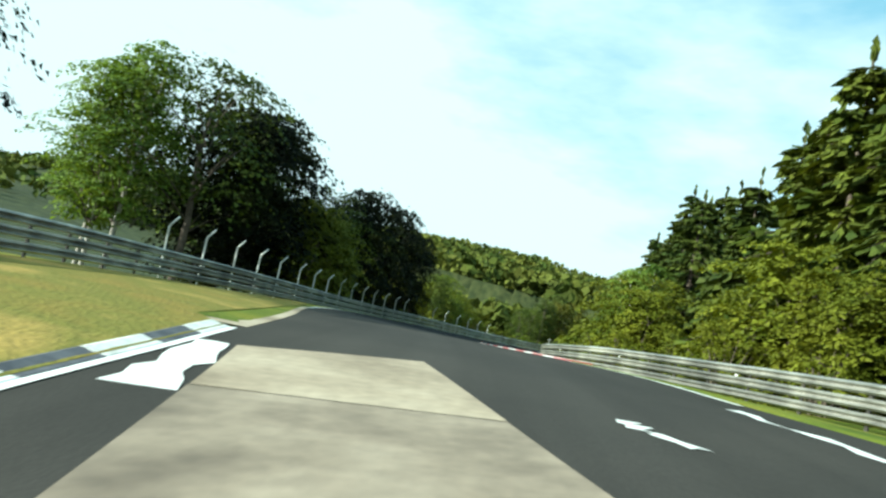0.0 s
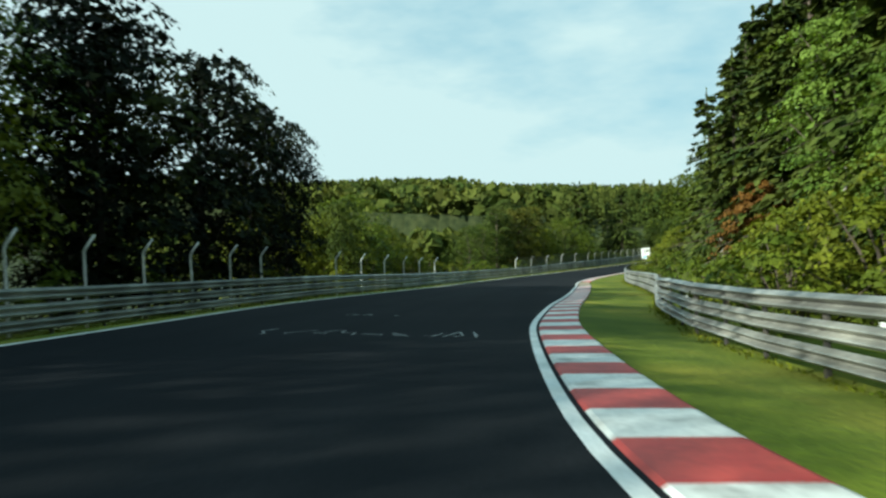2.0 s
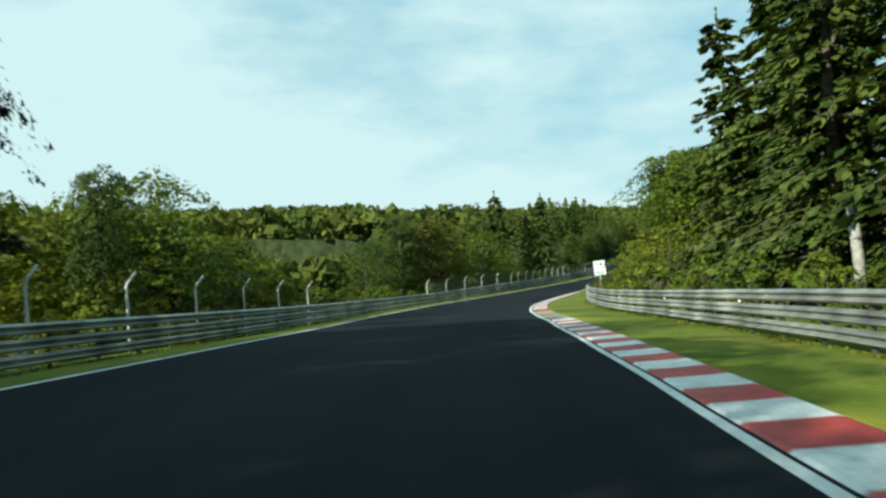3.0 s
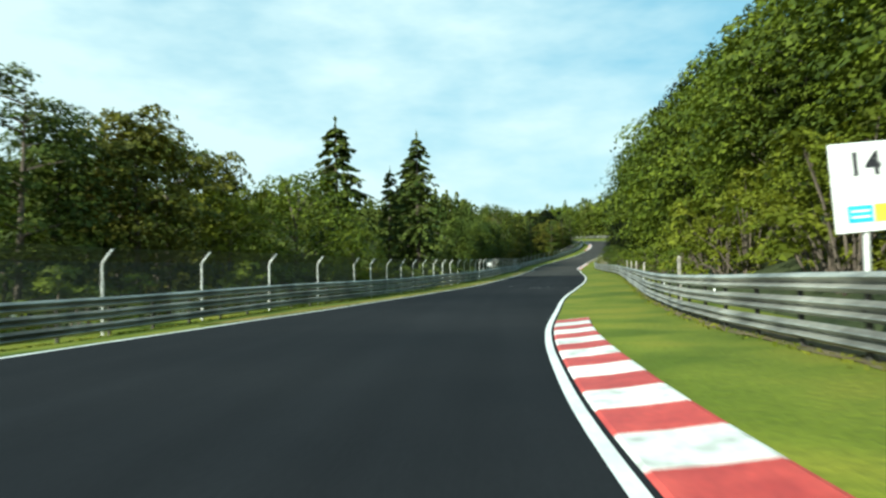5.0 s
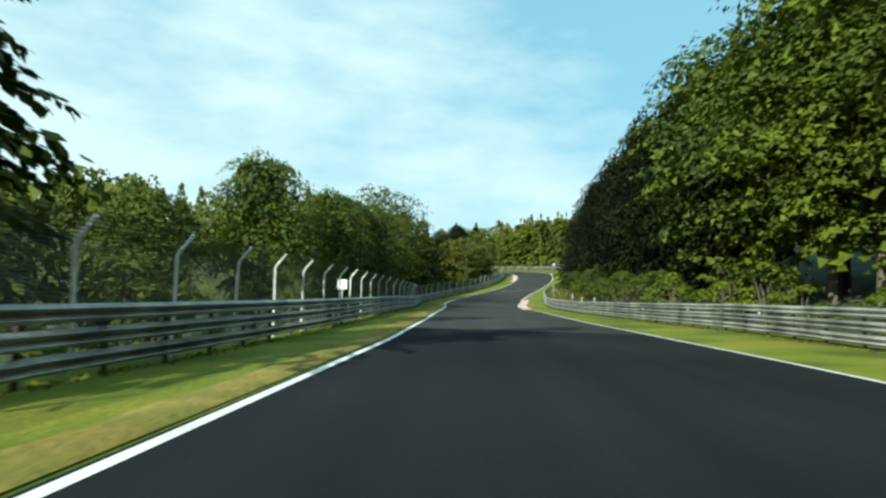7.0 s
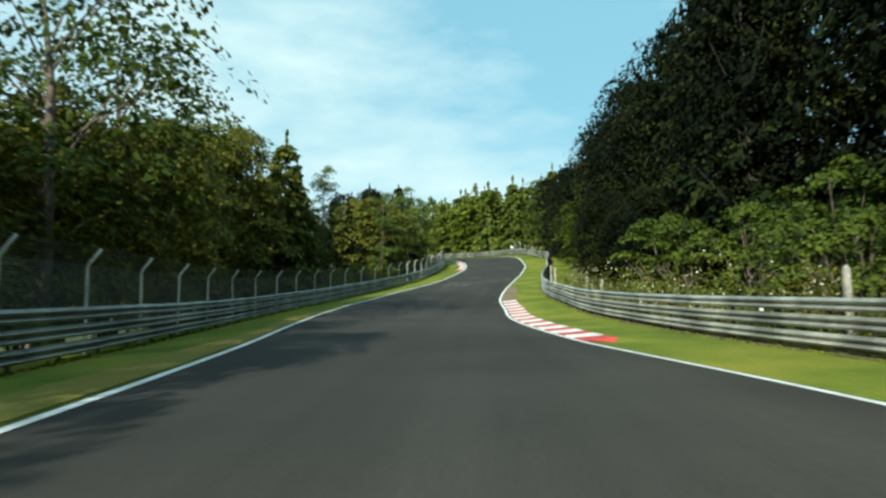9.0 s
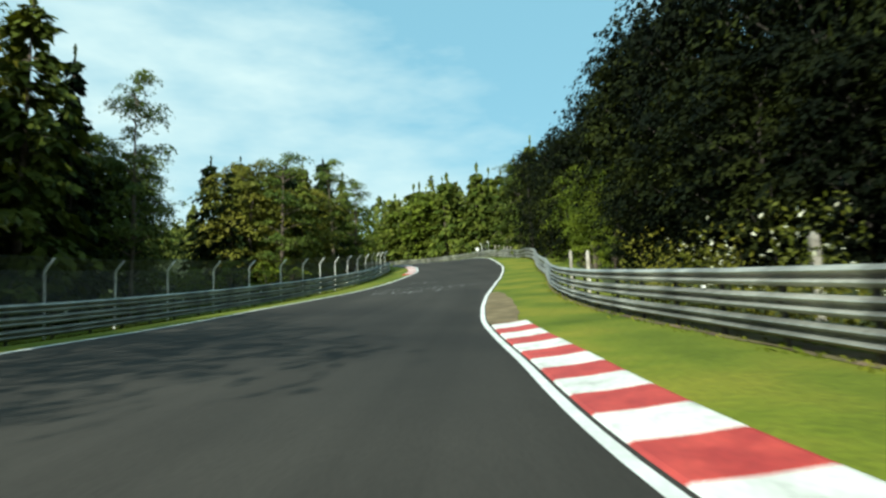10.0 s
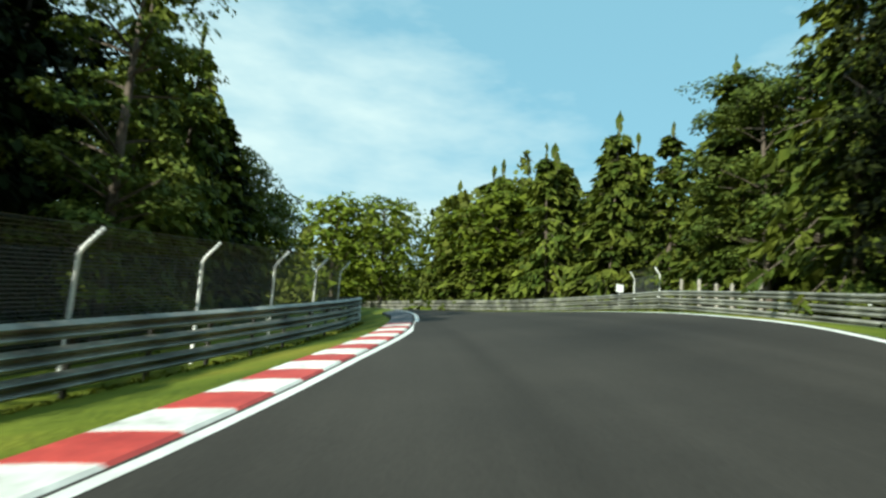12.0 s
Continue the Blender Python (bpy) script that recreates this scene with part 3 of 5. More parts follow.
def fence(edge, side, s0, s1, spacing, group, base=0.75, wires=True, top=2.12):
    """Bays of wire-mesh catch fence: a post with a bent top, and the mesh to the next post."""
    n = int((s1 - s0) / spacing)
    for i in range(n + 1):
        s = s0 + i * spacing
        off = offset(edge, s) + side * 0.45
        p = at(s, off)
        root = tagged(new("catch_fence"), "tall galvanised catch fence post with wire mesh behind the rail", "fence", group)
        root.matrix_basis = Matrix.Translation(p)
        rz = heading(s) + (0 if side < 0 else 180)
        lean = random.uniform(-1.5, 1.5)
        child("post", FENCE_POST, root, m=pose(0, 0, 0, lean, random.uniform(-1, 1), rz))
        if side < 0 and abs(s - 315.25) < 0.2:   # the one braced post
            for k in (-1, 1):
                a = at(s + 1.5 * k, offset(edge, s + 1.5 * k) + side * 0.6) - p
                tv, tf = tube([a, Vector((0, 0, top - 0.25))], [0.025, 0.025], 6)
                child("brace", mesh_from("brace", tv, tf, POST_STEEL), root, "slanting steel brace")
        if i < n and wires:
            q = at(s + spacing, offset(edge, s + spacing) + side * 0.45) - p
            rail = at(s, off - side * 0.36) - p
            rows = [(0.0, base), (0.0, top), (0.36, top + 0.38)]
            vs, uvs = [], []
            for j in range(2):
                o = q if j else Vector((0, 0, 0))
                for a, z in rows:
                    vs.append(o + rail * (a / 0.36) + Vector((0, 0, z)))
                    uvs.append((j * spacing / 0.06, (z - base) / 0.06))
            me = mesh_from("wire_mesh", vs, [(0, 3, 4, 1), (1, 4, 5, 2)], WIRE)
            lay = me.uv_layers.new(name="UVMap")
            for lp in me.loops:
                lay.data[lp.index].uv = uvs[lp.vertex_index]
            child("wire_mesh", me, root, "grey wire mesh between the posts")
            vv, ff = [], []
            for a, z in ((0.0, top), (0.36, top + 0.38), (0.18, top + 0.19)):
                o = rail * (a / 0.36) + Vector((0, 0, z))
                tv, tf = tube([o, o + q * 0.5 + Vector((0, 0, -0.03)), o + q], [0.0025] * 3, 3)
                ff += [tuple(x + len(vv) for x in f) for f in tf]
                vv += tv
            child("strand", mesh_from("strand", vv, ff, WIRE_STEEL), root)


CATCH = "catch fences along the track"
fence(LR, -1, 26.4, 65.0, 2.75, CATCH, wires=False)
fence(LR, -1, 73.9, 96.0, 4.4, CATCH, wires=False)
fence(LR, -1, 123.1, 149.2, 5.2, CATCH)
fence(LR, -1, 152.1, 201.7, 3.3, CATCH)
fence(LR, -1, 204.2, 292.4, 4.0, CATCH)
fence(LR, -1, 296.5, 341.6, 3.75, CATCH)


# ---- trees ----
rng = np.random.default_rng(7)


def leaf_quads(centres, radius, per, size, thick=0.42, droop=0.35):
    """Leaves on boughs: each bough is a low dome of leaves that faces up and outwards from the stem, with its rim hanging."""
    centres = np.asarray(centres, float)
    per, size = per * 2, size * 0.84
    c = np.repeat(centres, per, axis=0)
    n = len(c)
    r = np.repeat(np.broadcast_to(radius, len(centres)), per)
    out = c * (1, 1, 0)
    out /= np.maximum(np.linalg.norm(out, axis=1), 1e-3)[:, None]
    side = np.stack([-out[:, 1], out[:, 0], np.zeros(n)], 1)
    a, q = rng.uniform(0, 2 * np.pi, n), np.sqrt(rng.random(n))
    q *= 1 + 0.22 * np.sin(3 * a + c[:, 0] * 3.1) + 0.16 * np.sin(5 * a + c[:, 2] * 2.3)
    x, y = q * np.cos(a), q * np.sin(a)
    z = thick * (1 - np.minimum(q, 1) ** 2) * np.sqrt(rng.random(n)) - droop * np.maximum(x, 0) ** 2 - 0.12 * q + rng.normal(size=n) * 0.07
    p = c + out * (x * r * 1.2)[:, None] + side * (y * r)[:, None]
    p[:, 2] += z * r
    nrm = out * (0.2 + 0.9 * x)[:, None] + side * (0.8 * y)[:, None] + (0, 0, 0.8) + rng.normal(size=(n, 3)) * 0.36
    nrm /= np.linalg.norm(nrm, axis=1)[:, None]
    u = np.cross(nrm, rng.normal(size=(n, 3)))
    u /= np.linalg.norm(u, axis=1)[:, None]
    v = np.cross(nrm, u)
    k = size * rng.uniform(0.55, 1.3, n)[:, None]
    a, b = u * k * 0.66, v * k * 0.5
    return np.stack([p - a - b, p + a - b * 0.6, p + b], 1)


def broadleaf(height, spread, trunk_h, clumps, per, leaf, bark, mat, label, name="tree", low=0.18, lean=0.4, core=True):
    root = tagged(new(name), label, name.replace("_", " "))
    stout = 0.6 if bark == BIRCH_BARK else 1.0
    vs, fs = tube([(0, 0, -0.6), (0.05, 0.02, trunk_h), (rng.normal() * 0.3, rng.normal() * 0.3, height * 0.62), (rng.normal() * lean, rng.normal() * lean, height * 0.9)],
                  [height * 0.018 * stout, height * 0.015 * stout, height * 0.009 * stout, height * 0.003 * stout], 8)
    # boughs on an uneven outline, larger below
    cs, rs = [], []
    phase = rng.uniform(0, 6.28, 4)
    for i in range(clumps):
        f = low + (0.97 - low) * ((i + rng.uniform(0.1, 0.9)) / clumps) ** 0.85
        ang = i * 2.39996 + rng.uniform(-0.5, 0.5)
        env = math.sin(math.pi * min(max((f - low * 0.7) / (1.02 - low * 0.7), 0.06), 1.0)) ** 0.6
        uneven = 1 + 0.15 * math.sin(3 * ang + phase[0]) + 0.13 * math.sin(5 * ang + 9 * f + phase[1])
        r = spread * env * uneven * (0.42 + 0.46 * math.sqrt(rng.random()))
        cs.append((r * math.cos(ang), r * math.sin(ang), f * height))
        rs.append(spread * rng.uniform(0.24, 0.48) * (0.6 + 0.5 * env))
    lv, lf = [], []
    for c in cs[::3]:
        z0 = max(trunk_h * 0.8, c[2] - height * 0.22)
        tv, tf = tube([(0, 0, z0), (c[0] * 0.5, c[1] * 0.5, (z0 + c[2]) / 2 + 0.2), c], [height * 0.005, height * 0.003, height * 0.001], 3)
        lf += [tuple(x + len(lv) for x in f) for f in tf]
        lv += tv
    quads = leaf_quads(cs, np.array(rs), per, leaf)
    if core:   # the dim inside of the crown
        ic = [(c[0] * 0.4, c[1] * 0.4, c[2] * 0.94) for c in cs[::4]]
        quads = np.concatenate([quads, leaf_quads(ic, spread * 0.42, max(per // 3, 8), leaf * 2.0, 0.7)])
    child("trunk", mesh_from("trunk", vs, fs, bark, smooth=True), root)
    child("limb", mesh_from("limb", lv, lf, BARK if bark == BIRCH_BARK else bark, smooth=True), root)
    child("crown", leaves_mesh("crown", quads, mat), root)
    return root


def sprays(starts, ends, per, length, width, hang):
    """Flat needle sprays along boughs from starts to ends, some of them hanging."""
    a, b = np.repeat(starts, per, axis=0), np.repeat(ends, per, axis=0)
    n = len(a)
    t = rng.random(n)[:, None] ** 0.7
    p = a + (b - a) * t
    out = (b - a) / np.maximum(np.linalg.norm(b - a, axis=1), 1e-6)[:, None]
    side = np.cross(out, (0, 0, 1.0))
    side /= np.maximum(np.linalg.norm(side, axis=1), 1e-6)[:, None]
    swing = rng.uniform(-1, 1, n)[:, None]
    u = out * 0.8 + side * swing * 0.9
    u[:, 2] -= hang * rng.random(n) ** 1.5
    u /= np.linalg.norm(u, axis=1)[:, None]
    w = np.cross(u, rng.normal(size=(n, 3)) * 0.35 + (0, 0, 1.0))
    w /= np.linalg.norm(w, axis=1)[:, None]
    k = rng.uniform(0.6, 1.25, n)[:, None] * (1.15 - 0.45 * t)
    u, w = u * length * k, w * width * k
    return np.stack([p - w * 0.35, p + u * 0.55 - w * 0.5, p + u, p + u * 0.5 + w * 0.5], 1)


def conifer(height, spread, whorls, leaf, bark, mat, label, bare=0.05, droop=0.34, per=9, name="conifer"):
    """A spruce: whorls of drooping boughs that shorten to the tip."""
    root = tagged(new(name), label, "conifer")
    vs, fs = tube([(0, 0, -0.6), (0, 0, height * 0.5), (0, 0, height)], [height * 0.014, height * 0.009, 0.02], 8)
    starts, ends, lv, lf = [], [], [], []
    for w in range(whorls):
        f = bare + (0.985 - bare) * (w + rng.uniform(-0.35, 0.35)) / whorls
        length = spread * (1.02 - f) ** 0.85 * rng.uniform(0.72, 1.18) + 0.18
        for k in range(int(6 + 4 * (1 - f))):
            ang = rng.uniform(0, 2 * math.pi)
            ln = length * rng.uniform(0.55, 1.2)
            z = f * height + rng.normal() * 0.12
            mid = Vector((0.55 * ln * math.cos(ang), 0.55 * ln * math.sin(ang), z - droop * 0.35 * ln))
            tip = Vector((ln * math.cos(ang), ln * math.sin(ang), z - droop * ln * rng.uniform(0.7, 1.3)))
            if k % 4 == 0:
                tv, tf = tube([(0, 0, z), mid, tip], [0.045, 0.03, 0.01], 3)
                lf += [tuple(x + len(lv) for x in q) for q in tf]
                lv += tv
            starts += [(mid.x * 0.25, mid.y * 0.25, z), tuple(mid)]
            ends += [tuple(mid), tuple(tip)]
    starts.append((0, 0, height * 0.93))
    ends.append((0, 0, height * 1.01))
    child("trunk", mesh_from("trunk", vs, fs, bark, smooth=True), root)
    child("branchwood", mesh_from("branchwood", lv, lf, bark), root)["kind"] = "stuff"
    child("crown", quads_mesh("crown", sprays(np.array(starts), np.array(ends), per, leaf * 2.2, leaf * 1.15, 1.5), mat), root)
    return root


def pine(height, spread, label, mat, per, leaf):
    """A pine: bare lower trunk, plates of needles in separate flat tufts."""
    root = tagged(new("pine_tree"), label, "pine tree")
    vs, fs = tube([(0, 0, -0.6), (0.1, 0, height * 0.45), (0.3, 0.2, height * 0.97)], [height * 0.016, height * 0.012, 0.03], 8)
    cs, rs, lv, lf = [], [], [], []
    for i in range(34):
        f = 0.22 + 0.78 * rng.random()
        ang = rng.uniform(0, 2 * math.pi)
        r = spread * (1.08 - f) ** 0.45 * rng.uniform(0.25, 1.0)
        c = np.array((r * math.cos(ang), r * math.sin(ang), f * height + 0.15 * r))
        tv, tf = tube([(0.1, 0, c[2] - 0.35 * r), c * (0.5, 0.5, 1) - (0, 0, 0.15 * r), c], [0.06, 0.045, 0.02], 3)
        lf += [tuple(x + len(lv) for x in q) for q in tf]
        lv += tv
        for j in range(3):
            cs.append(c + rng.normal(size=3) * (0.6, 0.6, 0.14))
            rs.append(rng.uniform(0.5, 0.95))
    child("trunk", mesh_from("trunk", vs, fs, BARK, smooth=True), root)
    child("branchwood", mesh_from("branchwood", lv, lf, BARK), root)["kind"] = "stuff"
    child("crown", leaves_mesh("crown", leaf_quads(np.array(cs), np.array(rs), per, leaf, 0.5, 0.1), mat), root)
    return root


def bush(height, spread, label, mat, clumps=26, per=36, leaf=0.16):
    root = tagged(new("bush"), label, "bush")
    vs, fs = [], []
    cs, rs = [], []
    for i in range(clumps):
        f = rng.random()
        ang = rng.uniform(0, 2 * math.pi)
        r = spread * math.sqrt(max(1 - f * f, 0.05)) * math.sqrt(rng.random())
        c = (r * math.cos(ang), r * math.sin(ang), 0.15 + f * height * 0.88)
        cs.append(c)
        rs.append(rng.uniform(0.28, 0.5) * spread * 0.55)
        if i % 2 == 0:
            tv, tf = tube([(c[0] * 0.15, c[1] * 0.15, -0.3), (c[0] * 0.6, c[1] * 0.6, c[2] * 0.6), c], [0.04, 0.025, 0.01], 4)
            fs += [tuple(x + len(vs) for x in q) for q in tf]
            vs += tv
    child("stem", mesh_from("stem", vs, fs, BARK), root)
    child("foliage", leaves_mesh("foliage", leaf_quads(np.array(cs), np.array(rs), per, leaf), mat), root)
    return root


T_OAK = "broad leafy tree with a dense mid-green crown"
T_DARK = "dark green leafy tree standing behind the guard rail"
T_BIRCH = "slender birch with a white trunk and light leaves"
T_SPRUCE = "tall dark spruce with drooping boughs"
T_PINE = "pine with flat tufts of blue-green needles"
def oak(k, per, leaf, clumps=46):
    return broadleaf(11 + k, 4.6, 2.0, clumps, per, leaf, BARK, LEAF, T_OAK)


def dark_tree(k, per, leaf, clumps=44):
    return broadleaf(11 + k, 4.0, 2.2, clumps, per, leaf, BARK_SHADED, LEAF_DARK, T_DARK)


def open_tree(k):
    """A tree with a thin crown that the sky shows through, on a bare trunk."""
    state = rng.bit_generator.state
    root = broadleaf(10.5 + k, 3.9, 3.0, 44, 46, 0.22, BARK, LEAF_DARK, "thin-crowned leafy tree on a bare dark trunk", low=0.34, core=False)
    rng.bit_generator.state = state
    return root


KINDS = {
    "airy": [lambda k=k: open_tree(k) for k in (0, 0.8, 1.6)],
    "open": [lambda k=k: open_tree(k) for k in (0, 1.2)],
    "oak": [lambda k=k: oak(k, 84, 0.25) for k in (0, 1.2, 2.2)],
    "far_oak": [lambda k=k: oak(k, 36, 0.40, 38) for k in (0, 2.0)],
    "dark": [lambda k=k: dark_tree(k, 84, 0.25) for k in (0, 1.5)],
    "deep": [lambda k=k: broadleaf(13.5 + k, 5.0, 2.2, 54, 64, 0.29, BARK_SHADED, LEAF_SHADED, "dense leafy tree with deep shade painted into its leaves", low=0.07) for k in (0, 2)],
    # backlit trees: their shaded side is painted into the leaf colour
    "shade": [lambda k=k: broadleaf(10 + k, 3.9, 1.8, 48, 74, 0.26, BARK_SHADED, LEAF_SHADED, "dense leafy tree beside the bend, backlit shade painted into its leaves", low=0.07) for k in (0, 1.5)],
    "round": [lambda: broadleaf(7, 3.3, 1.4, 46, 76, 0.17, BARK, LEAF, "loose leafy tree behind the fence", low=0.14, core=False)],
    "deep_spruce": [lambda k=k: conifer(16 + k, 4.2, 30, 0.36, BARK_SHADED, NEEDLE_SHADED, "tall spruce with drooping boughs, needles painted almost black as shade", per=10) for k in (0, 3)],
    "birch": [lambda k=k: broadleaf(12 + k, 2.7, 3.5, 50, 74, 0.18, BIRCH_BARK, LEAF_BIRCH, T_BIRCH, "birch_tree", low=0.26) for k in (0, 1.5)],
    "yellow": [lambda k=k: broadleaf(8 + k, 3.4, 1.4, 40, 84, 0.21, BARK, LEAF_YELLOW, "light yellow-green leafy tree", low=0.08) for k in (0, 1.0)],
    "olive": [lambda: broadleaf(9, 3.2, 1.5, 44, 84, 0.21, BARK, LEAF_OLIVE, "leafy tree turning olive-brown", low=0.1)],
    "larch": [lambda k=k: conifer(14 + k, 4.4, 28, 0.36, BARK, NEEDLE_OLIVE, "dense olive-green conifer at the wood edge", bare=0.02, per=9) for k in (0, 2)],
    "far_larch": [lambda k=k: conifer(14 + k, 4.6, 22, 0.52, BARK, NEEDLE_OLIVE, "olive-green conifer of the wood", bare=0.02, per=7) for k in (0, 2)],
    "spruce": [lambda k=k: conifer(16 + k, 3.9 + 0.12 * k, 34, 0.27, BARK, NEEDLE, T_SPRUCE, per=12) for k in (0, 2, 4)],
    "far_spruce": [lambda k=k: conifer(16 + k, 3.8, 26, 0.50, BARK, NEEDLE, T_SPRUCE, per=6) for k in (0, 3)],
    "pine": [lambda k=k: pine(11 + k, 3.4, T_PINE, NEEDLE_PINE, 34, 0.20) for k in (0, 1.6)],
    "bush": [lambda k=k: bush(2.2 + k, 1.8 + k * 0.4, "dense green roadside bush", LEAF, per=34, leaf=0.145) for k in (0, 0.7)],
    "light_bush": [lambda k=k: bush(2.6 + k, 2.0 + k * 0.4, "light yellow-green hazel bush", LEAF_YELLOW, per=50, leaf=0.125) for k in (0, 0.7)],
    "tall_bush": [lambda k=k: bush(4.0 + k, 2.5 + k * 0.3, "tall dense green bush behind the guard rail", LEAF_DARK, 44, 66, 0.13) for k in (0, 0.8)],
    "rust": [lambda: broadleaf(6.5, 2.4, 0.8, 40, 70, 0.22, BARK, LEAF_RUST, "small tree with rust-brown leaves", low=0.08)],
}
HEIGHT = {"airy": (10.5, 11.3, 12.1), "open": (10.5, 11.7), "oak": (11, 12.2, 13.2), "far_oak": (11, 13), "dark": (11, 12.5), "deep": (13.5, 15.5), "round": (7,), "shade": (10, 11.5), "deep_spruce": (16, 19), "birch": (12, 13.5), "yellow": (8, 9), "olive": (9,), "larch": (14, 16), "far_larch": (14, 16), "spruce": (16, 18, 20), "far_spruce": (16, 19), "pine": (11, 12.6),
          "bush": (2.2, 2.9), "light_bush": (2.6, 3.3), "tall_bush": (4.0, 4.8), "rust": (6.5,)}
GROUPS = {"bush": "roadside bushes", "light_bush": "roadside bushes", "tall_bush": "roadside bushes"}
made_trees, order = {}, random.Random(11)


def plant(kind, x, y, height, z=None, wide=1.0):
    """A tree or bush of that kind and height at a place; the first of each shape is built, the others are copies."""
    v = order.randrange(len(KINDS[kind]))
    m = pose(x, y, land_at(x, y) if z is None else z, order.uniform(-2, 2), order.uniform(-2, 2), order.uniform(0, 360))
    k = height / HEIGHT[kind][v]
    if (kind, v) not in made_trees:
        root = KINDS[kind][v]()
        root["group"] = GROUPS.get(kind, "trees of the wood")
        root.matrix_basis = m @ Matrix.Diagonal((k * wide, k * wide, k, 1))
        made_trees[kind, v] = root, k * wide, k
        return root
    root, w0, k0 = made_trees[kind, v]
    return copy_thing(root, m @ Matrix.Diagonal((k * wide / w0, k * wide / w0, k / k0, 1)))


# how high the edge of the wood stands over the rail, 4 m and 9 m behind it
WOOD_EDGE = {
    1: (table([(20, 11), (30, 10.5), (42, 9), (48, 8.5), (54, 9.5), (60, 11), (66, 12), (72, 14), (80, 15), (86, 13), (92, 10), (100, 9.5), (108, 9.5), (114, 9.8), (126, 10.5), (138, 12), (150, 14.5),
               (168, 18), (180, 20), (190, 17), (204, 18), (216, 19.5), (240, 20), (252, 18), (264, 16), (276, 14.5), (300, 14.5), (312, 15.5), (324, 14), (348, 15)]),
        table([(20, 15), (36, 13.5), (54, 15), (66, 18.5), (78, 22), (96, 23), (104, 17), (114, 14), (126, 15), (144, 17.5), (152, 17.5), (168, 20), (192, 24), (206, 21), (228, 23), (246, 24),
               (270, 23), (300, 22), (312, 20), (330, 20), (342, 17), (350, 18)])),
    -1: (table([(36, 10), (42, 12), (54, 11), (60, 12.5), (72, 11), (78, 10.5), (84, 7), (90, 6.5), (102, 8.7), (114, 9.5), (132, 7.5), (144, 8), (150, 9), (200, 9), (234, 10), (240, 9.5), (246, 12.5),
                (264, 14), (276, 14), (288, 12.5), (294, 11), (306, 9.7), (336, 10.2), (348, 9)]),
         table([(42, 13), (48, 14.5), (60, 12.5), (66, 14), (78, 13), (84, 10), (90, 8.5), (102, 8.7), (120, 11), (138, 9.5), (150, 9.5), (162, 11), (200, 10), (240, 13), (252, 13.5), (264, 15),
                (288, 15.5), (300, 12.5), (318, 10.8), (330, 12), (348, 13)]))}


def wood_top(s, o, side):
    a, b = (float(f(s)) for f in WOOD_EDGE[side])
    return max(a + (b - a) * (min(o, 13.0) - 4.0) / 5.0, 3.0)


def row(kind, s0, s1, lat0, lat1, side, count, h0, h1, wide=1.0, other="", since=1e9, tall=1.0, fill=0.0, dip=2.0):
    """Trees scattered along a stretch, lat metres behind the rail of that side, in bays and noses; past a station another kind.
    None stands over the edge of the wood; fill is the share of that height that each one reaches,
    dip how much nearer to the rail it is taken to stand for that."""
    for i in range(count):
        s = s0 + (s1 - s0) * (i + order.uniform(0.15, 0.85)) / count
        o = lat0 + (lat1 - lat0) * min(max(0.5 + 0.42 * math.sin(s * 0.43) + order.uniform(-0.25, 0.25), 0), 1)
        p = at(s, offset(RR, s) + o if side > 0 else offset(LR, s) - o)
        later = s > since
        h = order.uniform(h0, h1) * (tall if later else 1.0)
        rail = at(s, offset(RR if side > 0 else LR, s)).z
        top = (wood_top(s, o - dip, side) + rail - land_at(p.x, p.y)) * order.uniform(0.86, 1.0)
        if h > 5:
            h = max(min(h, top), top * fill)
        plant(other if later else kind, p.x, p.y, h, wide=wide)


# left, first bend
# the first two stand out of view, added to shade the track
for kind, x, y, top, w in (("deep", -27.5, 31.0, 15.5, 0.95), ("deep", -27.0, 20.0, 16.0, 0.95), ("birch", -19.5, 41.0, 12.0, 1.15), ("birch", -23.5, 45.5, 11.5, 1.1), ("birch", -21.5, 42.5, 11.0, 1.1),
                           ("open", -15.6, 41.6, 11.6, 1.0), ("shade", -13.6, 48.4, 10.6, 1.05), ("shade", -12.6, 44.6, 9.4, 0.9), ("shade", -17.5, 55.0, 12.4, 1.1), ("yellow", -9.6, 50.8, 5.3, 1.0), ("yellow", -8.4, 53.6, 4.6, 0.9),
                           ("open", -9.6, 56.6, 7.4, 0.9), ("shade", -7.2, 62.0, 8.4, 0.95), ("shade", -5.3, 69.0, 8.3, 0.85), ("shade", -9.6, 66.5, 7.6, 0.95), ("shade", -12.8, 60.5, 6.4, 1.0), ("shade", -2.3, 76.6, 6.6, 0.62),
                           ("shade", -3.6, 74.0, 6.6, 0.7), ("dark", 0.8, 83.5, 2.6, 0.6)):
    plant(kind, x, y, top - land_at(x, y), wide=w)
row("bush", 48, 78, 1.8, 4, -1, 7, 1.6, 2.4)
row("light_bush", 76, 112, 2.5, 6, -1, 11, 2.8, 4.2)
row("yellow", 80, 112, 6, 12, -1, 9, 6, 8.0, wide=1.15)
row("far_oak", 84, 116, 14, 24, -1, 3, 7, 9.0)
plant("round", 0.8, 91.0, 3.4 - land_at(0.8, 91.0))
row("dark", 84, 96, 4, 7, -1, 4, 4.5, 6)
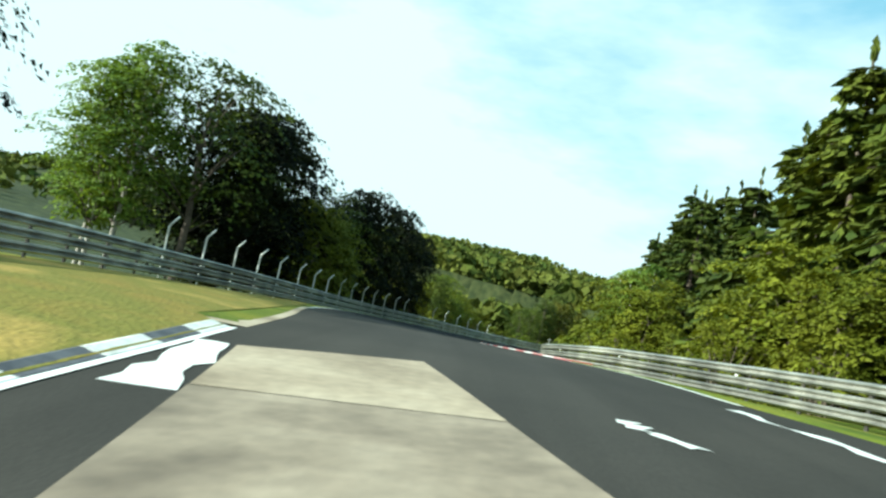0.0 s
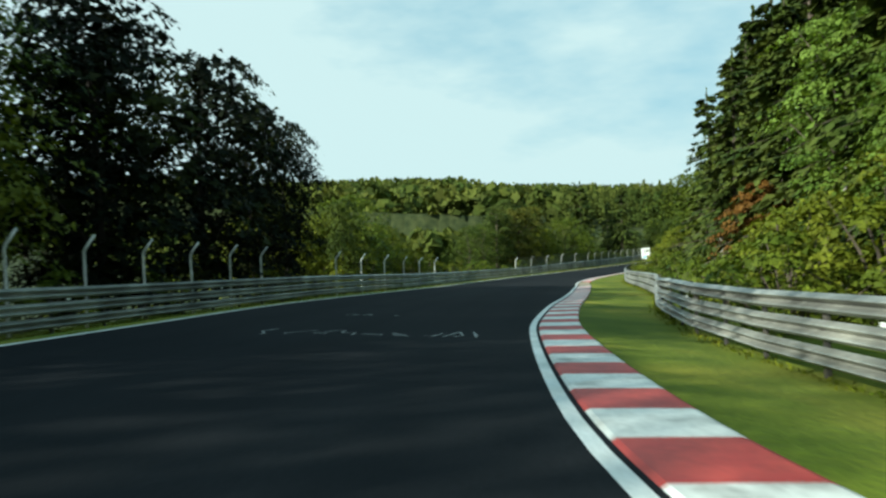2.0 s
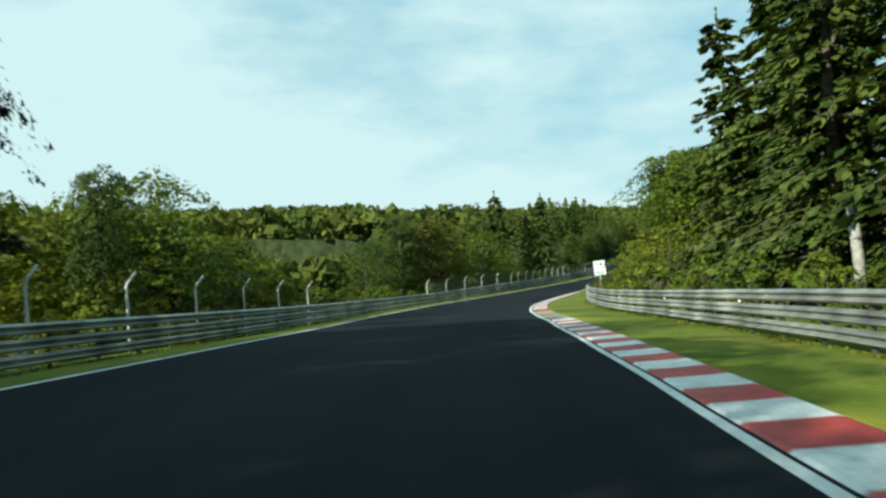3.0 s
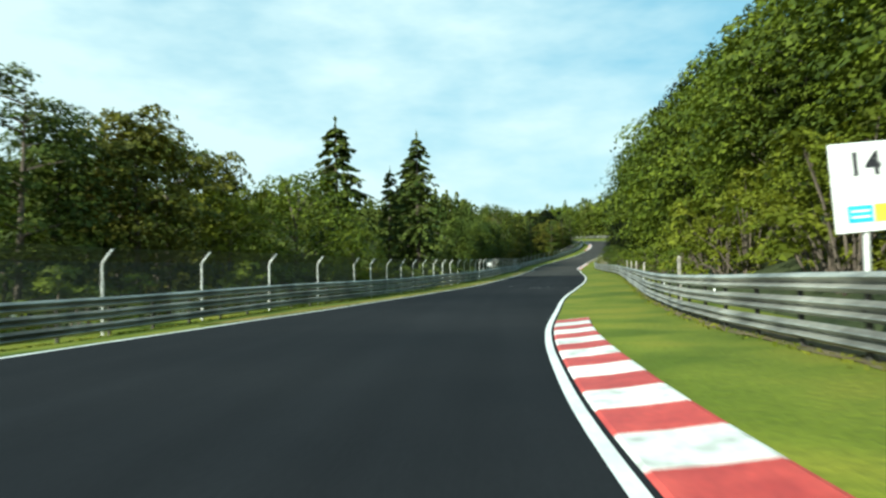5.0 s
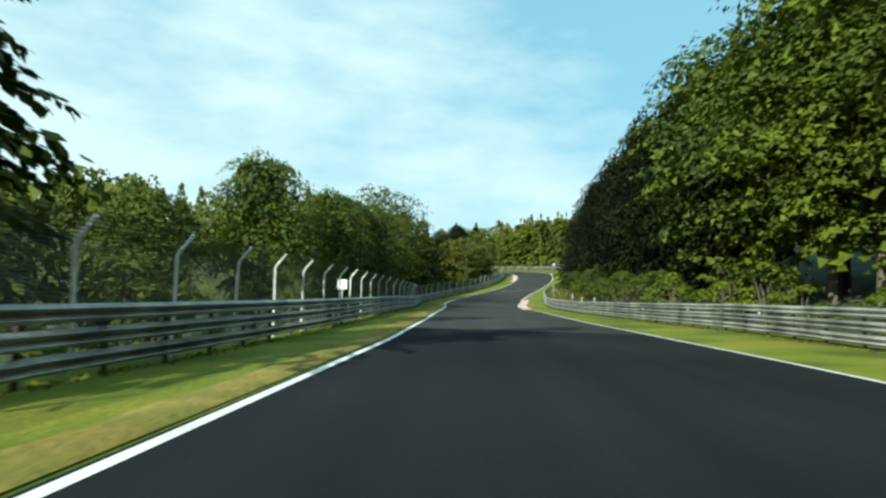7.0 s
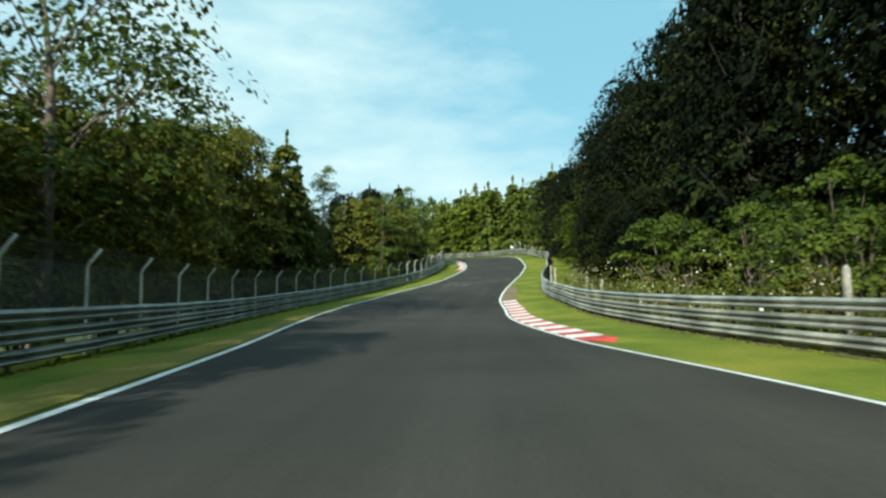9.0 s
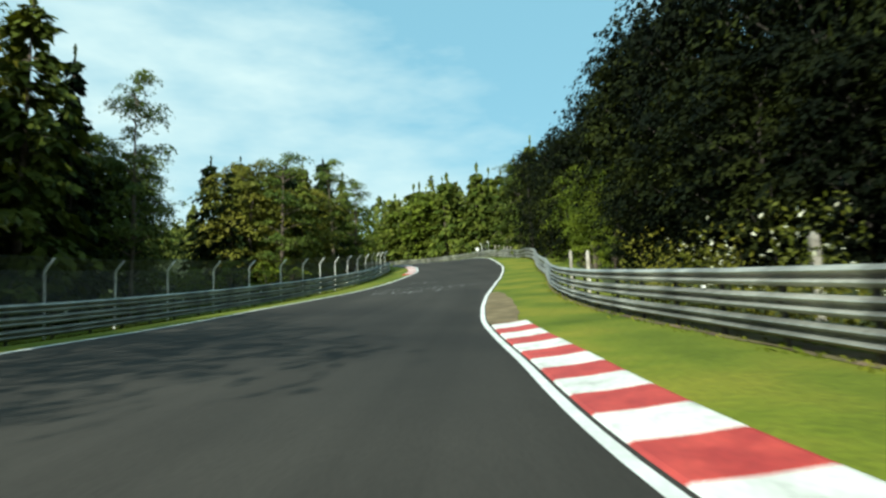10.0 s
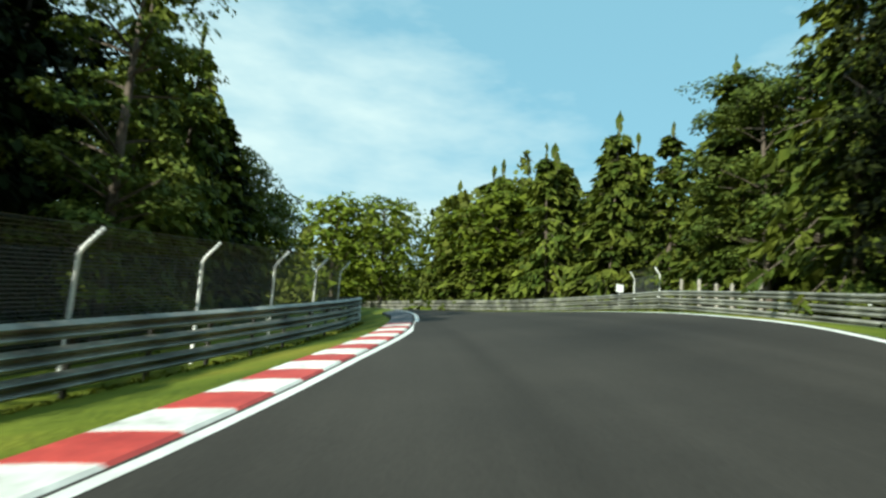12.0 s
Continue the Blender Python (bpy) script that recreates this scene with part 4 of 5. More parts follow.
# left, second stretch
for kind, s, o, h, w in (("open", 127.5, 9.0, 8.6, 0.9), ("open", 131.0, 8.5, 9.0, 0.9), ("pine", 134.5, 8.5, 10.8, 1.0), ("dark", 138.0, 10.0, 10.6, 0.9), ("olive", 141.0, 8.0, 11.2, 0.95), ("pine", 146.0, 10.0, 11.2, 0.9), ("yellow", 148.0, 8.0, 8.2, 0.9)):
    p = at(s, offset(LR, s) - o)
    plant(kind, p.x, p.y, h, wide=w)
row("bush", 116, 180, 2.6, 4.5, -1, 16, 2.0, 3.2)
for x, y, top, w in ((44.7, 165.0, 10.0, 1.3), (53.4, 166.6, 9.8, 1.15), (57.2, 177.6, 9.8, 1.3), (51.4, 169.4, 6.6, 1.1)):
    plant("spruce", x, y, top - land_at(x, y), wide=w)
for kind, q, o, h, w in (("round", 153.5, 6.0, 9.3, 1.0), ("dark", 150.0, 10.0, 8.6, 0.9), ("round", 161.5, 5.0, 6.0, 0.9), ("light_bush", 156.5, 3.6, 3.0, 1.1), ("light_bush", 160.5, 3.4, 2.8, 1.1), ("light_bush", 163.5, 3.8, 2.6, 1.0)):
    p = at(q, offset(LR, q) - o)
    plant(kind, p.x, p.y, h, wide=w)
row("dark", 184, 206, 9, 13, -1, 6, 6, 7.5)
row("dark", 204, 240, 3.4, 6.5, -1, 9, 8, 9.5, wide=0.85, fill=0.95, dip=0.5)
row("open", 224, 243, 3.6, 5.5, -1, 5, 7.0, 8.2, wide=0.85, other="open", since=232, tall=1.2)
row("olive", 238, 252, 6, 9, -1, 4, 8.5, 10)
row("bush", 186, 250, 2.6, 4.5, -1, 14, 1.8, 2.8)
for kind, x, y, h, w in (("pine", 89.6, 211.5, 9.8, 0.9), ("birch", 83.9, 207.8, 6.6, 1.1), ("olive", 33.3, 159.0, 13.6, 0.75), ("pine", 29.0, 157.5, 15.0, 0.9), ("pine", 24.5, 149.0, 11.5, 1.0), ("dark", 21.0, 145.5, 10.5, 1.0), ("pine", 26.0, 152.0, 12.5, 0.9), ("yellow", 99.0, 229.0, 7.6, 1.0), ("yellow", 95.0, 224.0, 7.0, 0.9)):
    plant(kind, x, y, h, wide=w)
row("pine", 250, 264, 7, 10, -1, 3, 9, 10.5)
for x, y, top in ((103.4, 233.6, 9.3), (99.2, 226.6, 9.4)):
    plant("airy", x, y, top - land_at(x, y))
row("olive", 252, 266, 3.6, 6, -1, 4, 9, 10.5, wide=0.85)
row("dark", 351, 378, 3, 9, -1, 7, 9, 11)
row("oak", 268, 284, 13, 17, -1, 3, 8, 9)
row("pine", 264, 290, 11, 15, -1, 9, 10, 11.5)
row("pine", 284, 304, 10, 15, -1, 6, 8.5, 10)
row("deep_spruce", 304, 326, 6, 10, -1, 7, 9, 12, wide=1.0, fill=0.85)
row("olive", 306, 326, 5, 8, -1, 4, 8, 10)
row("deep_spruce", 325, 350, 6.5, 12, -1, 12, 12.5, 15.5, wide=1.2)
row("deep", 322, 350, 9, 14, -1, 5, 10, 12)
for kind, x, y, top, w in (("larch", 160.3, 283.4, 13.2, 0.8), ("pine", 159.2, 279.4, 11.6, 0.9), ("larch", 162.4, 286.0, 12.2, 0.8), ("pine", 153.6, 275.6, 12.0, 0.9), ("deep_spruce", 155.6, 280.0, 14.0, 0.9),
                           ("pine", 140.2, 263.6, 8.6, 0.9), ("larch", 144.2, 267.0, 9.6, 0.8)):
    plant(kind, x, y, top - land_at(x, y), wide=w)
row("larch", 346, 358, 6, 12, -1, 5, 10.5, 12.5, wide=1.2)
# right, first bend
row("yellow", 6, 44, 4, 8, 1, 10, 4.6, 6.6, wide=1.25)
row("far_spruce", 20, 46, 9, 14, 1, 6, 15, 18, wide=1.3, fill=0.95, dip=0.0)
row("light_bush", 20, 66, 2.5, 6, 1, 14, 2.6, 4.0)
row("birch", 40, 60, 3.5, 6, 1, 4, 8, 10.5)
row("spruce", 48, 98, 6.0, 10, 1, 15, 17, 21, wide=1.35, fill=1.0, dip=0.5)
plant("spruce", 19.6, 57.6, 13.4 - land_at(19.6, 57.6), wide=1.2)
row("far_spruce", 60, 98, 12, 16, 1, 3, 18, 21, wide=1.2)
plant("rust", *at(70, offset(RR, 70) + 4.6).xy, 5.0)
row("bush", 48, 98, 1.6, 3.5, 1, 16, 1.6, 2.6)
# right, wooded bank
row("light_bush", 100, 150, 3.4, 6, 1, 16, 2.8, 4.6)
row("oak", 102, 128, 7, 11, 1, 6, 7.5, 9.5)
row("oak", 128, 160, 4.5, 8.5, 1, 5, 10.5, 13, fill=0.9)
row("oak", 172, 206, 4.5, 8.0, 1, 6, 12, 15, fill=0.9)
row("dark", 124, 158, 5.5, 9.0, 1, 5, 14, 17, wide=1.05, fill=0.9)
row("deep", 158, 173, 5.5, 8.0, 1, 3, 14, 17, wide=0.85, fill=0.9)
row("dark", 174, 204, 5.5, 9.0, 1, 5, 14, 17, wide=1.05, fill=0.9)
row("bush", 150, 222, 2.8, 4.5, 1, 17, 2.0, 3.2)
row("tall_bush", 222, 250, 2.8, 4.5, 1, 8, 2.4, 3.8)
row("dark", 196, 222, 4.5, 9, 1, 6, 13, 16, fill=0.9)
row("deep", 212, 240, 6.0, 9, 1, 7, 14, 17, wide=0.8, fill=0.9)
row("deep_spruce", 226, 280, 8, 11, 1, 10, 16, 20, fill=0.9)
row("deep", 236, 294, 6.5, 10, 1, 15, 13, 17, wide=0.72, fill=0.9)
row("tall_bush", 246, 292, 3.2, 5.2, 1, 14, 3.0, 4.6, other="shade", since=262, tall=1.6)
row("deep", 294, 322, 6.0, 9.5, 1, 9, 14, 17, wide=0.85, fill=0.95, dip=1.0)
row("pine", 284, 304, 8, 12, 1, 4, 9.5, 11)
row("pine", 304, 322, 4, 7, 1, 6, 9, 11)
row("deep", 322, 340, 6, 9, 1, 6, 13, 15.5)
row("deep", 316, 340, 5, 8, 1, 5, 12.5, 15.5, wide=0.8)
row("pine", 334, 350, 3.5, 7, 1, 5, 14, 17)
for kind, x, y, top, w in (("deep", 175.8, 268.4, 15.6, 0.75), ("larch", 181.4, 273.2, 18.6, 0.95), ("deep", 164.8, 256.0, 13.6, 0.75), ("deep", 170.5, 262.0, 14.6, 0.7)):
    plant(kind, x, y, top - land_at(x, y), wide=w)
row("larch", 336, 364, 5, 11, 1, 8, 13, 16.5, wide=1.2)
for x, y, top in ((203.0, 316.0, 22.0), (200.5, 299.5, 22.4), (200.0, 306.0, 21.0), (207.0, 302.0, 23.0)):
    plant("far_larch", x, y, top - land_at(x, y), wide=0.9)
row("bush", 296, 345, 2.6, 5, 1, 10, 1.6, 3)
row("bush", 262, 336, 3.0, 6.0, -1, 24, 1.8, 2.8)
# wood round the bend ahead
for i in range(18):
    a = order.uniform(-1.3, 1.6)
    r = order.uniform(33, 44)
    x, y = 172 + r * math.sin(a), 292 + r * math.cos(a)
    if np.hypot(CX - x, CY - y).min() < 23:
        x, y = x + 26, y + 4
    plant(order.choice(("far_larch", "far_oak", "far_larch")), x, y, order.uniform(12.5, 16.5), wide=1.25)

# trees close behind the left rail before the last bend
for kind, s, o, h, w in (("larch", 280.5, 4.6, 14.0, 1.05), ("pine", 279.0, 7.5, 14.5, 0.9), ("deep_spruce", 284.0, 4.8, 12.4, 0.8), ("pine", 286.0, 3.2, 11.2, 0.65), ("deep", 284.5, 8.0, 10.5, 0.8), ("dark", 287.5, 6.5, 9.8, 0.8), ("deep", 290.5, 7.0, 8.6, 0.8), ("dark", 294.0, 8.0, 8.2, 0.8),
                         ("olive", 275.5, 7.0, 14.6, 0.85), ("olive", 277.5, 10.5, 15.0, 0.9), ("olive", 273.0, 9.5, 14.4, 0.9), ("olive", 269.5, 9.0, 13.6, 0.9), ("olive", 271.0, 5.5, 12.6, 0.8), ("olive", 267.0, 6.5, 12.4, 0.8)):
    p = at(s, offset(LR, s) - o)
    plant(kind, p.x, p.y, h, wide=w)
# lit trees in front of the dark wood on the right
for s, o, h in ((301.0, 4.6, 6.8), (306.5, 4.2, 7.4), (312.5, 4.6, 8.4), (319.0, 4.4, 8.4)):
    p = at(s, offset(RR, s) + o)
    plant("oak", p.x, p.y, h, wide=0.85)
# conifers behind the first rail on the right
for s, o, h in ((23.5, 9.0, 18.5), (26.5, 9.5, 17.5), (30.0, 9.0, 16.0), (34.0, 10.0, 14.5)):
    p = at(s, offset(RR, s) + o)
    plant("larch", p.x, p.y, h, wide=1.1)

# ---- far woods on the hills: one mass of crowns ----
def far_woods():
    r2 = np.random.default_rng(3)
    n = 9000
    ang = r2.uniform(-0.75, 1.75, n)
    dist = 130 + 820 * r2.random(n) ** 0.9
    bx, by = 60 + dist * np.sin(ang), 130 + dist * np.cos(ang)
    ang2 = r2.uniform(0, 6.283, 2600)
    d2 = r2.uniform(330, 760, 2600)
    bx, by = np.r_[bx, 80 + d2 * np.sin(ang2)], np.r_[by, 150 + d2 * np.cos(ang2)]
    near = np.full(len(bx), 1e9)
    for i in range(0, len(SG), 8):
        near = np.minimum(near, np.hypot(bx - CX[i], by - CY[i]))
    keep = near > 85
    bx, by = bx[keep], by[keep]
    bz = land(bx, by)
    n = len(bx)
    per = 10
    cone = r2.random(n) < 0.22
    h = r2.uniform(9, 14, n) * np.where(cone, 1.12, 1.0)
    w = np.where(cone, 3.3, r2.uniform(3.2, 5.0, n))
    f = r2.random((n, per))
    a = r2.uniform(0, 6.283, (n, per))
    env = np.where(cone[:, None], 1.02 - f, np.sqrt(np.clip(1 - (1.7 * f - 0.75) ** 2, 0.03, 1)))
    rad = w[:, None] * env
    c = np.stack([bx[:, None] + rad * np.cos(a), by[:, None] + rad * np.sin(a), bz[:, None] + (0.12 + 0.88 * f) * h[:, None]], -1)
    nr = np.stack([np.cos(a), np.sin(a), np.full_like(a, 0.5)], -1) + r2.normal(size=(n, per, 3)) * 0.35
    nr /= np.linalg.norm(nr, axis=-1, keepdims=True)
    u = np.cross(nr, r2.normal(size=(n, per, 3)))
    u /= np.linalg.norm(u, axis=-1, keepdims=True)
    v = np.cross(nr, u)
    k = (w[:, None] * np.where(cone[:, None], 0.55, 0.75) * r2.uniform(0.6, 1.2, (n, per)))[..., None]
    q = np.stack([c - u * k - nr * k * 0.3, c + v * k * 0.8, c + u * k - nr * k * 0.3, c - v * k * 0.8], 2).reshape(-1, 4, 3)
    ob = new("far_woods", quads_mesh("far_woods", q, LEAF_FAR))
    tagged(ob, "wooded hills of mixed green trees in the distance", "forest", kind="stuff")


LEAF_FAR = material("leaf_far", (0.0381, 0.0600, 0.0108), (0.1098, 0.1200, 0.0216), 0.8, 0.03, bump=0, fine=0.6, island=0.7, translucent=0.1)
far_woods()


def mid_woods():
    """The dense wood behind the bend: crowns of many small leaf quads down to the ground."""
    g = np.random.default_rng(12)
    n, per = 400, 230
    ang, dist = g.uniform(-1.5, 1.9, n), g.uniform(38, 105, n)
    x, y = 172 + dist * np.sin(ang), 292 + dist * np.cos(ang)
    free = np.array([np.hypot(CX - p, CY - q).min() > 24 for p, q in zip(x, y)])
    x, y, n = x[free], y[free], int(free.sum())
    z = land(x, y)
    h = g.uniform(11, 15.5, n)
    cone = g.random(n) < 0.4
    h = np.where(cone, h * 1.15, h)
    w = np.where(cone, 4.4, g.uniform(3.2, 4.8, n))
    f = g.random((n, per))
    a = g.uniform(0, 6.283, (n, per))
    env = np.where(cone[:, None], np.sqrt(1.02 - f) * (1.15 - 0.6 * f), np.sqrt(np.clip(1 - (1.5 * f - 0.55) ** 2, 0.05, 1)))
    rad = w[:, None] * env * (0.8 + 0.25 * np.sin(4 * a + 6 * f)) * np.sqrt(g.uniform(0.5, 1, (n, per)))
    c = np.stack([x[:, None] + rad * np.cos(a), y[:, None] + rad * np.sin(a), z[:, None] + (0.03 + 0.97 * f) * h[:, None]], -1)
    nr = np.stack([np.cos(a), np.sin(a), np.full_like(a, 0.5)], -1) + g.normal(size=(n, per, 3)) * 0.5
    nr /= np.linalg.norm(nr, axis=-1, keepdims=True)
    u = np.cross(nr, g.normal(size=(n, per, 3)))
    u /= np.linalg.norm(u, axis=-1, keepdims=True)
    v = np.cross(nr, u)
    k = g.uniform(0.28, 0.62, (n, per))[..., None]
    q = np.stack([c - u * k - nr * k * 0.3, c + v * k * 0.8, c + u * k - nr * k * 0.3, c - v * k * 0.8], 2).reshape(-1, 4, 3)
    tagged(new("mid_woods", quads_mesh("mid_woods", q, LEAF_FAR)), "dense mixed wood behind the bend of the track", "forest", kind="stuff")


mid_woods()


# ---- banked concrete slab at the start, pale run-off strip, stone kerb ----
def sheet(name, corners, mat, dz, cells=8, parent=None, label="", category=""):
    """A paved or painted patch from four corners (s, offset), laid on the road."""
    vs, fs = [], []
    a, b, c, d = [np.array(q, float) for q in corners]
    for i in range(cells + 1):
        for j in range(3):
            u, v = i / cells, j / 2
            q = (a * (1 - v) + b * v) * (1 - u) + (d * (1 - v) + c * v) * u
            vs.append(at(q[0], q[1], dz))
    for i in range(cells):
        for j in range(2):
            fs.append((i * 3 + j, i * 3 + j + 1, i * 3 + j + 4, i * 3 + j + 3))
    me = mesh_from(name, vs, fs, mat, smooth=True)
    if parent:
        return child(name, me, parent, label)
    return tagged(new(name, me), label, category, kind="structure")


slab_root = tagged(new("concrete_slab"), "pale banked concrete slabs set into the asphalt", "pavement", kind="structure")
def slab_left(s):
    return -3.4 + (9.8 - s) * 0.213


def slab_right(s):
    return -0.8 + (11.1 - s) * 0.26


for s0, s1 in ((-16.0, -11.4), (-11.4, -6.8), (-6.8, -2.2), (-2.2, 2.4), (2.4, 6.6)):
    sheet("slab", [(s0 + 0.02, slab_left(s0)), (s0 + 0.02, slab_right(s0)), (s1 - 0.02, slab_right(s1)), (s1 - 0.02, slab_left(s1))], CONCRETE_WORN, 0.012, parent=slab_root)
sheet("slab", [(6.62, slab_left(6.6)), (6.62, slab_right(6.6)), (11.1, -0.8), (9.8, -3.4)], CONCRETE, 0.012, parent=slab_root)

ribbon("run_off_strip", 12.4, 30.0, lambda s: [(offset(LL, s) - (1.05 * (30 - s) / 17.6 + 0.05), 0.012), (offset(LL, s) + 0.06, 0.012)], CONCRETE, 1.0, "pavement", "pale concrete run-off strip beside the asphalt")
ribbon("edge_line_slab", -16, 12.4, lambda s: [(offset(LL, s) - 0.16, 0.014), (offset(LL, s), 0.014)], LINE_WHITE, 1.0, "road marking", "white painted edge line beside the stone kerb")
kerb(-12.0, 12.0, LL, -1, (KERB_DARK, KERB_WHITE), width=0.38, block=1.5, label="black and white painted stone kerb along dry grass")
ribbon("dry_grass_field", S0, 40.0, lambda s: [(offset(LR, s) + 0.1, 0.06), (offset(LR, s) * 0.6 + offset(LL, s) * 0.4, 0.09), (offset(LL, s) - 0.25 - (0.86 * (30 - s) / 17.6 if 12.4 < s < 30 else 0.0) - 1.6 * max(0.0, min(1.0, (s - 30) / 10)), 0.042)],
       DRY_GRASS, 1.0, "grass", "sun-dried yellow grass between track and rail")


def verge_height(s, lat):
    """Height of the left verge over the road's own surface."""
    cols = verge(LL, LR, -1, [])(s)
    return float(np.interp(lat, [c for c, _ in cols], [float(surface(s, c)) + h for c, h in cols]) - surface(s, lat))


def dry_edge(s):
    w = 0.6 + 0.8 * max(0.0, 1 - abs(s - 222) / 26) + 0.35 * noise.noise((s * 0.13, 2.0, 0.0)) + 0.12 * noise.noise((s * 0.9, 5.0, 0.0))
    a, b = offset(LL, s) - 0.17, offset(LL, s) - 0.3 - max(w, 0.15)
    return [(b, verge_height(s, b) + 0.004)] + [(b + (a - b) * f, verge_height(s, b + (a - b) * f) + 0.03) for f in (0.12, 0.35, 0.6, 0.85)] + [(a, verge_height(s, a) + 0.012)]


ribbon("dry_grass_edge", 128, 262, dry_edge, DRY_GRASS, 0.5, "grass", "dry yellow grass along the edge of the asphalt")


# ---- kilometre board ----
def km_board(x, y, z, yaw):
    root = tagged(new("kilometre_sign"), "white kilometre board with black 14 on a post", "sign")
    root.matrix_basis = pose(x, y, land_at(x, y), 0, 0, yaw)
    h = z - land_at(x, y)
    bm = bmesh.new()
    box(bm, (0.95, 0.03, 1.22), (0, 0, h), 0.012, pose(0, 0, 0, 0, -4, 0))
    part("board", bm, SIGN_WHITE, root)
    vs, fs = tube([(0.02, 0.05, -0.4), (0.02, 0.05, h - 0.1), (-0.03, 0.05, h + 0.55)], [0.045] * 3, 8)
    child("post", mesh_from("post", vs, fs, POST_STEEL, smooth=True), root, "grey steel post")
    tilt = pose(0, -0.021, h, 0, -4, 0)
    curve = bpy.data.curves.new("numerals", "FONT")
    curve.body, curve.size, curve.align_x, curve.align_y, curve.extrude, curve.space_character = "14", 0.44, "CENTER", "CENTER", 0.003, 1.15
    curve.offset = 0.012
    curve.materials.append(INK)
    num = child("numerals", curve, root, "black numerals", tilt @ pose(0.0, 0, 0.30, 90, 0, 0))
    for name, size, px, mat in (("blue_print", (0.36, 0.004, 0.23), -0.12, CYAN), ("yellow_print", (0.22, 0.004, 0.24), 0.19, YELLOW)):
        bm = bmesh.new()
        box(bm, size, (0, 0, 0))
        part(name, bm, mat, root, m=tilt @ pose(px, 0.001, -0.36))
    for k in range(2):
        bm = bmesh.new()
        box(bm, (0.26, 0.003, 0.03), (0, 0, 0))
        part("print_bar", bm, SIGN_WHITE, root, m=tilt @ pose(-0.12, -0.003, -0.32 - 0.08 * k))
    return root


km_board(33.88, 110.78, -2.53, -24)


# ---- small white marshal signs behind the rails ----
def marker(s, edge, side, height, size=(0.45, 0.45), out=0.8):
    off = offset(edge, s) + side * out
    p = at(s, off)
    root = tagged(new("marshal_sign"), "small blank white board on a thin post behind the rail", "sign")
    root.matrix_basis = pose(p.x, p.y, p.z, 0, 0, heading(s))
    bm = bmesh.new()
    box(bm, (size[0], 0.025, size[1]), (0, 0, height), 0.01)
    part("board", bm, SIGN_WHITE, root)
    vs, fs = tube([(0, 0.03, -0.3), (0, 0.03, height + 0.1)], [0.03, 0.03], 6)
    child("post", mesh_from("post", vs, fs, POST_STEEL), root)


marker(204.0, LR, -1, 1.75)
marker(355.0, RR, 1, 1.65, (0.55, 0.5))


# ---- short wooden posts behind the right-hand rail ----
WOOD = material("weathered_wood", (0.20, 0.18, 0.15), (0.36, 0.33, 0.28), 0.85, 5.0, bump=0.5, fine=30, per_object=0.3)


def stake(s, out, height):
    p = at(s, offset(RR, s) + out)
    bm = bmesh.new()
    z = land_at(p.x, p.y)
    base = min(z, p.z) - 0.3
    h = p.z + height - base
    box(bm, (0.13, 0.13, h), (0, 0, h / 2), 0.02)
    bmesh.ops.create_cone(bm, cap_ends=True, segments=4, radius1=0.09, radius2=0.01, depth=0.10, matrix=pose(0, 0, h + 0.05, 0, 0, 45))
    me = bpy.data.meshes.new("wooden_post")
    bm.to_mesh(me)
    bm.free()
    me.materials.append(WOOD)
    ob = tagged(new("wooden_post", me), "short weathered wooden post behind the guard rail", "post", "wooden posts behind the rail")
    ob.matrix_basis = pose(p.x, p.y, base, random.uniform(-2, 2), random.uniform(-2, 2), heading(s))


def pole(x, y, top):
    """A leaning round pole among the trees."""
    z = land_at(x, y)
    vs, fs = tube([(0, 0, -0.5), (-0.05, 0.0, (top - z) * 0.5), (-0.16, 0.0, top - z)], [0.17, 0.16, 0.14], 10)
    ob = tagged(new("wooden_pole", mesh_from("wooden_pole", vs, fs, WOOD, smooth=True)), "leaning pale wooden pole among the spruces", "pole")
    ob.matrix_basis = pose(x, y, z)


pole(22.6, 74.0, -0.6)
for s in (137, 156, 171, 179, 190, 233, 239.5, 243, 262, 267, 283, 286.5, 340.3, 343.2, 344.6, 345.6, 347.4):
    stake(s, random.uniform(0.7, 1.2), random.uniform(1.45, 1.75))
# the last bays of fence on the right
fence(RR, 1, 349.3, 352.6, 3.2, CATCH)


# ---- chalk scrawls on the asphalt: unreadable strokes ----
CHALK = material("chalk_paint", (0.16, 0.16, 0.155), (0.40, 0.40, 0.385), 0.8, 3.0, bump=0, fine=12)


def scrawl(s, lat, length, tall, count, seed, turn=0.0, thick=0.07):
    """A line of loose strokes across the road, starting at (s, lat); tall runs along the road."""
    r = random.Random(seed)
    vs, fs = [], []
    for i in range(count):
        u = (i + 0.5) / count * length
        pts = [(u + r.uniform(-0.16, 0.16), r.uniform(0.0, 0.3) * tall)]
        for k in range(r.randint(2, 3)):
            pts.append((u + r.uniform(-0.3, 0.3) * length / count * 1.8, r.uniform(0.0, 1.0) * tall))
        for a, b in zip(pts, pts[1:]):
            d = Vector((b[0] - a[0], b[1] - a[1]))
            if d.length < 0.05:
                continue
            nrm = Vector((-d.y, d.x)).normalized() * thick / 2
            base = len(vs)
            for q in (Vector(a) - nrm, Vector(a) + nrm, Vector(b) + nrm * 0.7, Vector(b) - nrm * 0.7):
                vs.append(at(s + q.y + q.x * turn, lat + q.x, 0.009))
            fs.append((base, base + 1, base + 2, base + 3))
    ob = new("road_scrawl", mesh_from("road_scrawl", vs, fs, CHALK))
    tagged(ob, "faded white painted scrawl of strokes on the asphalt", "road marking", "painted scrawls on the track", "structure")


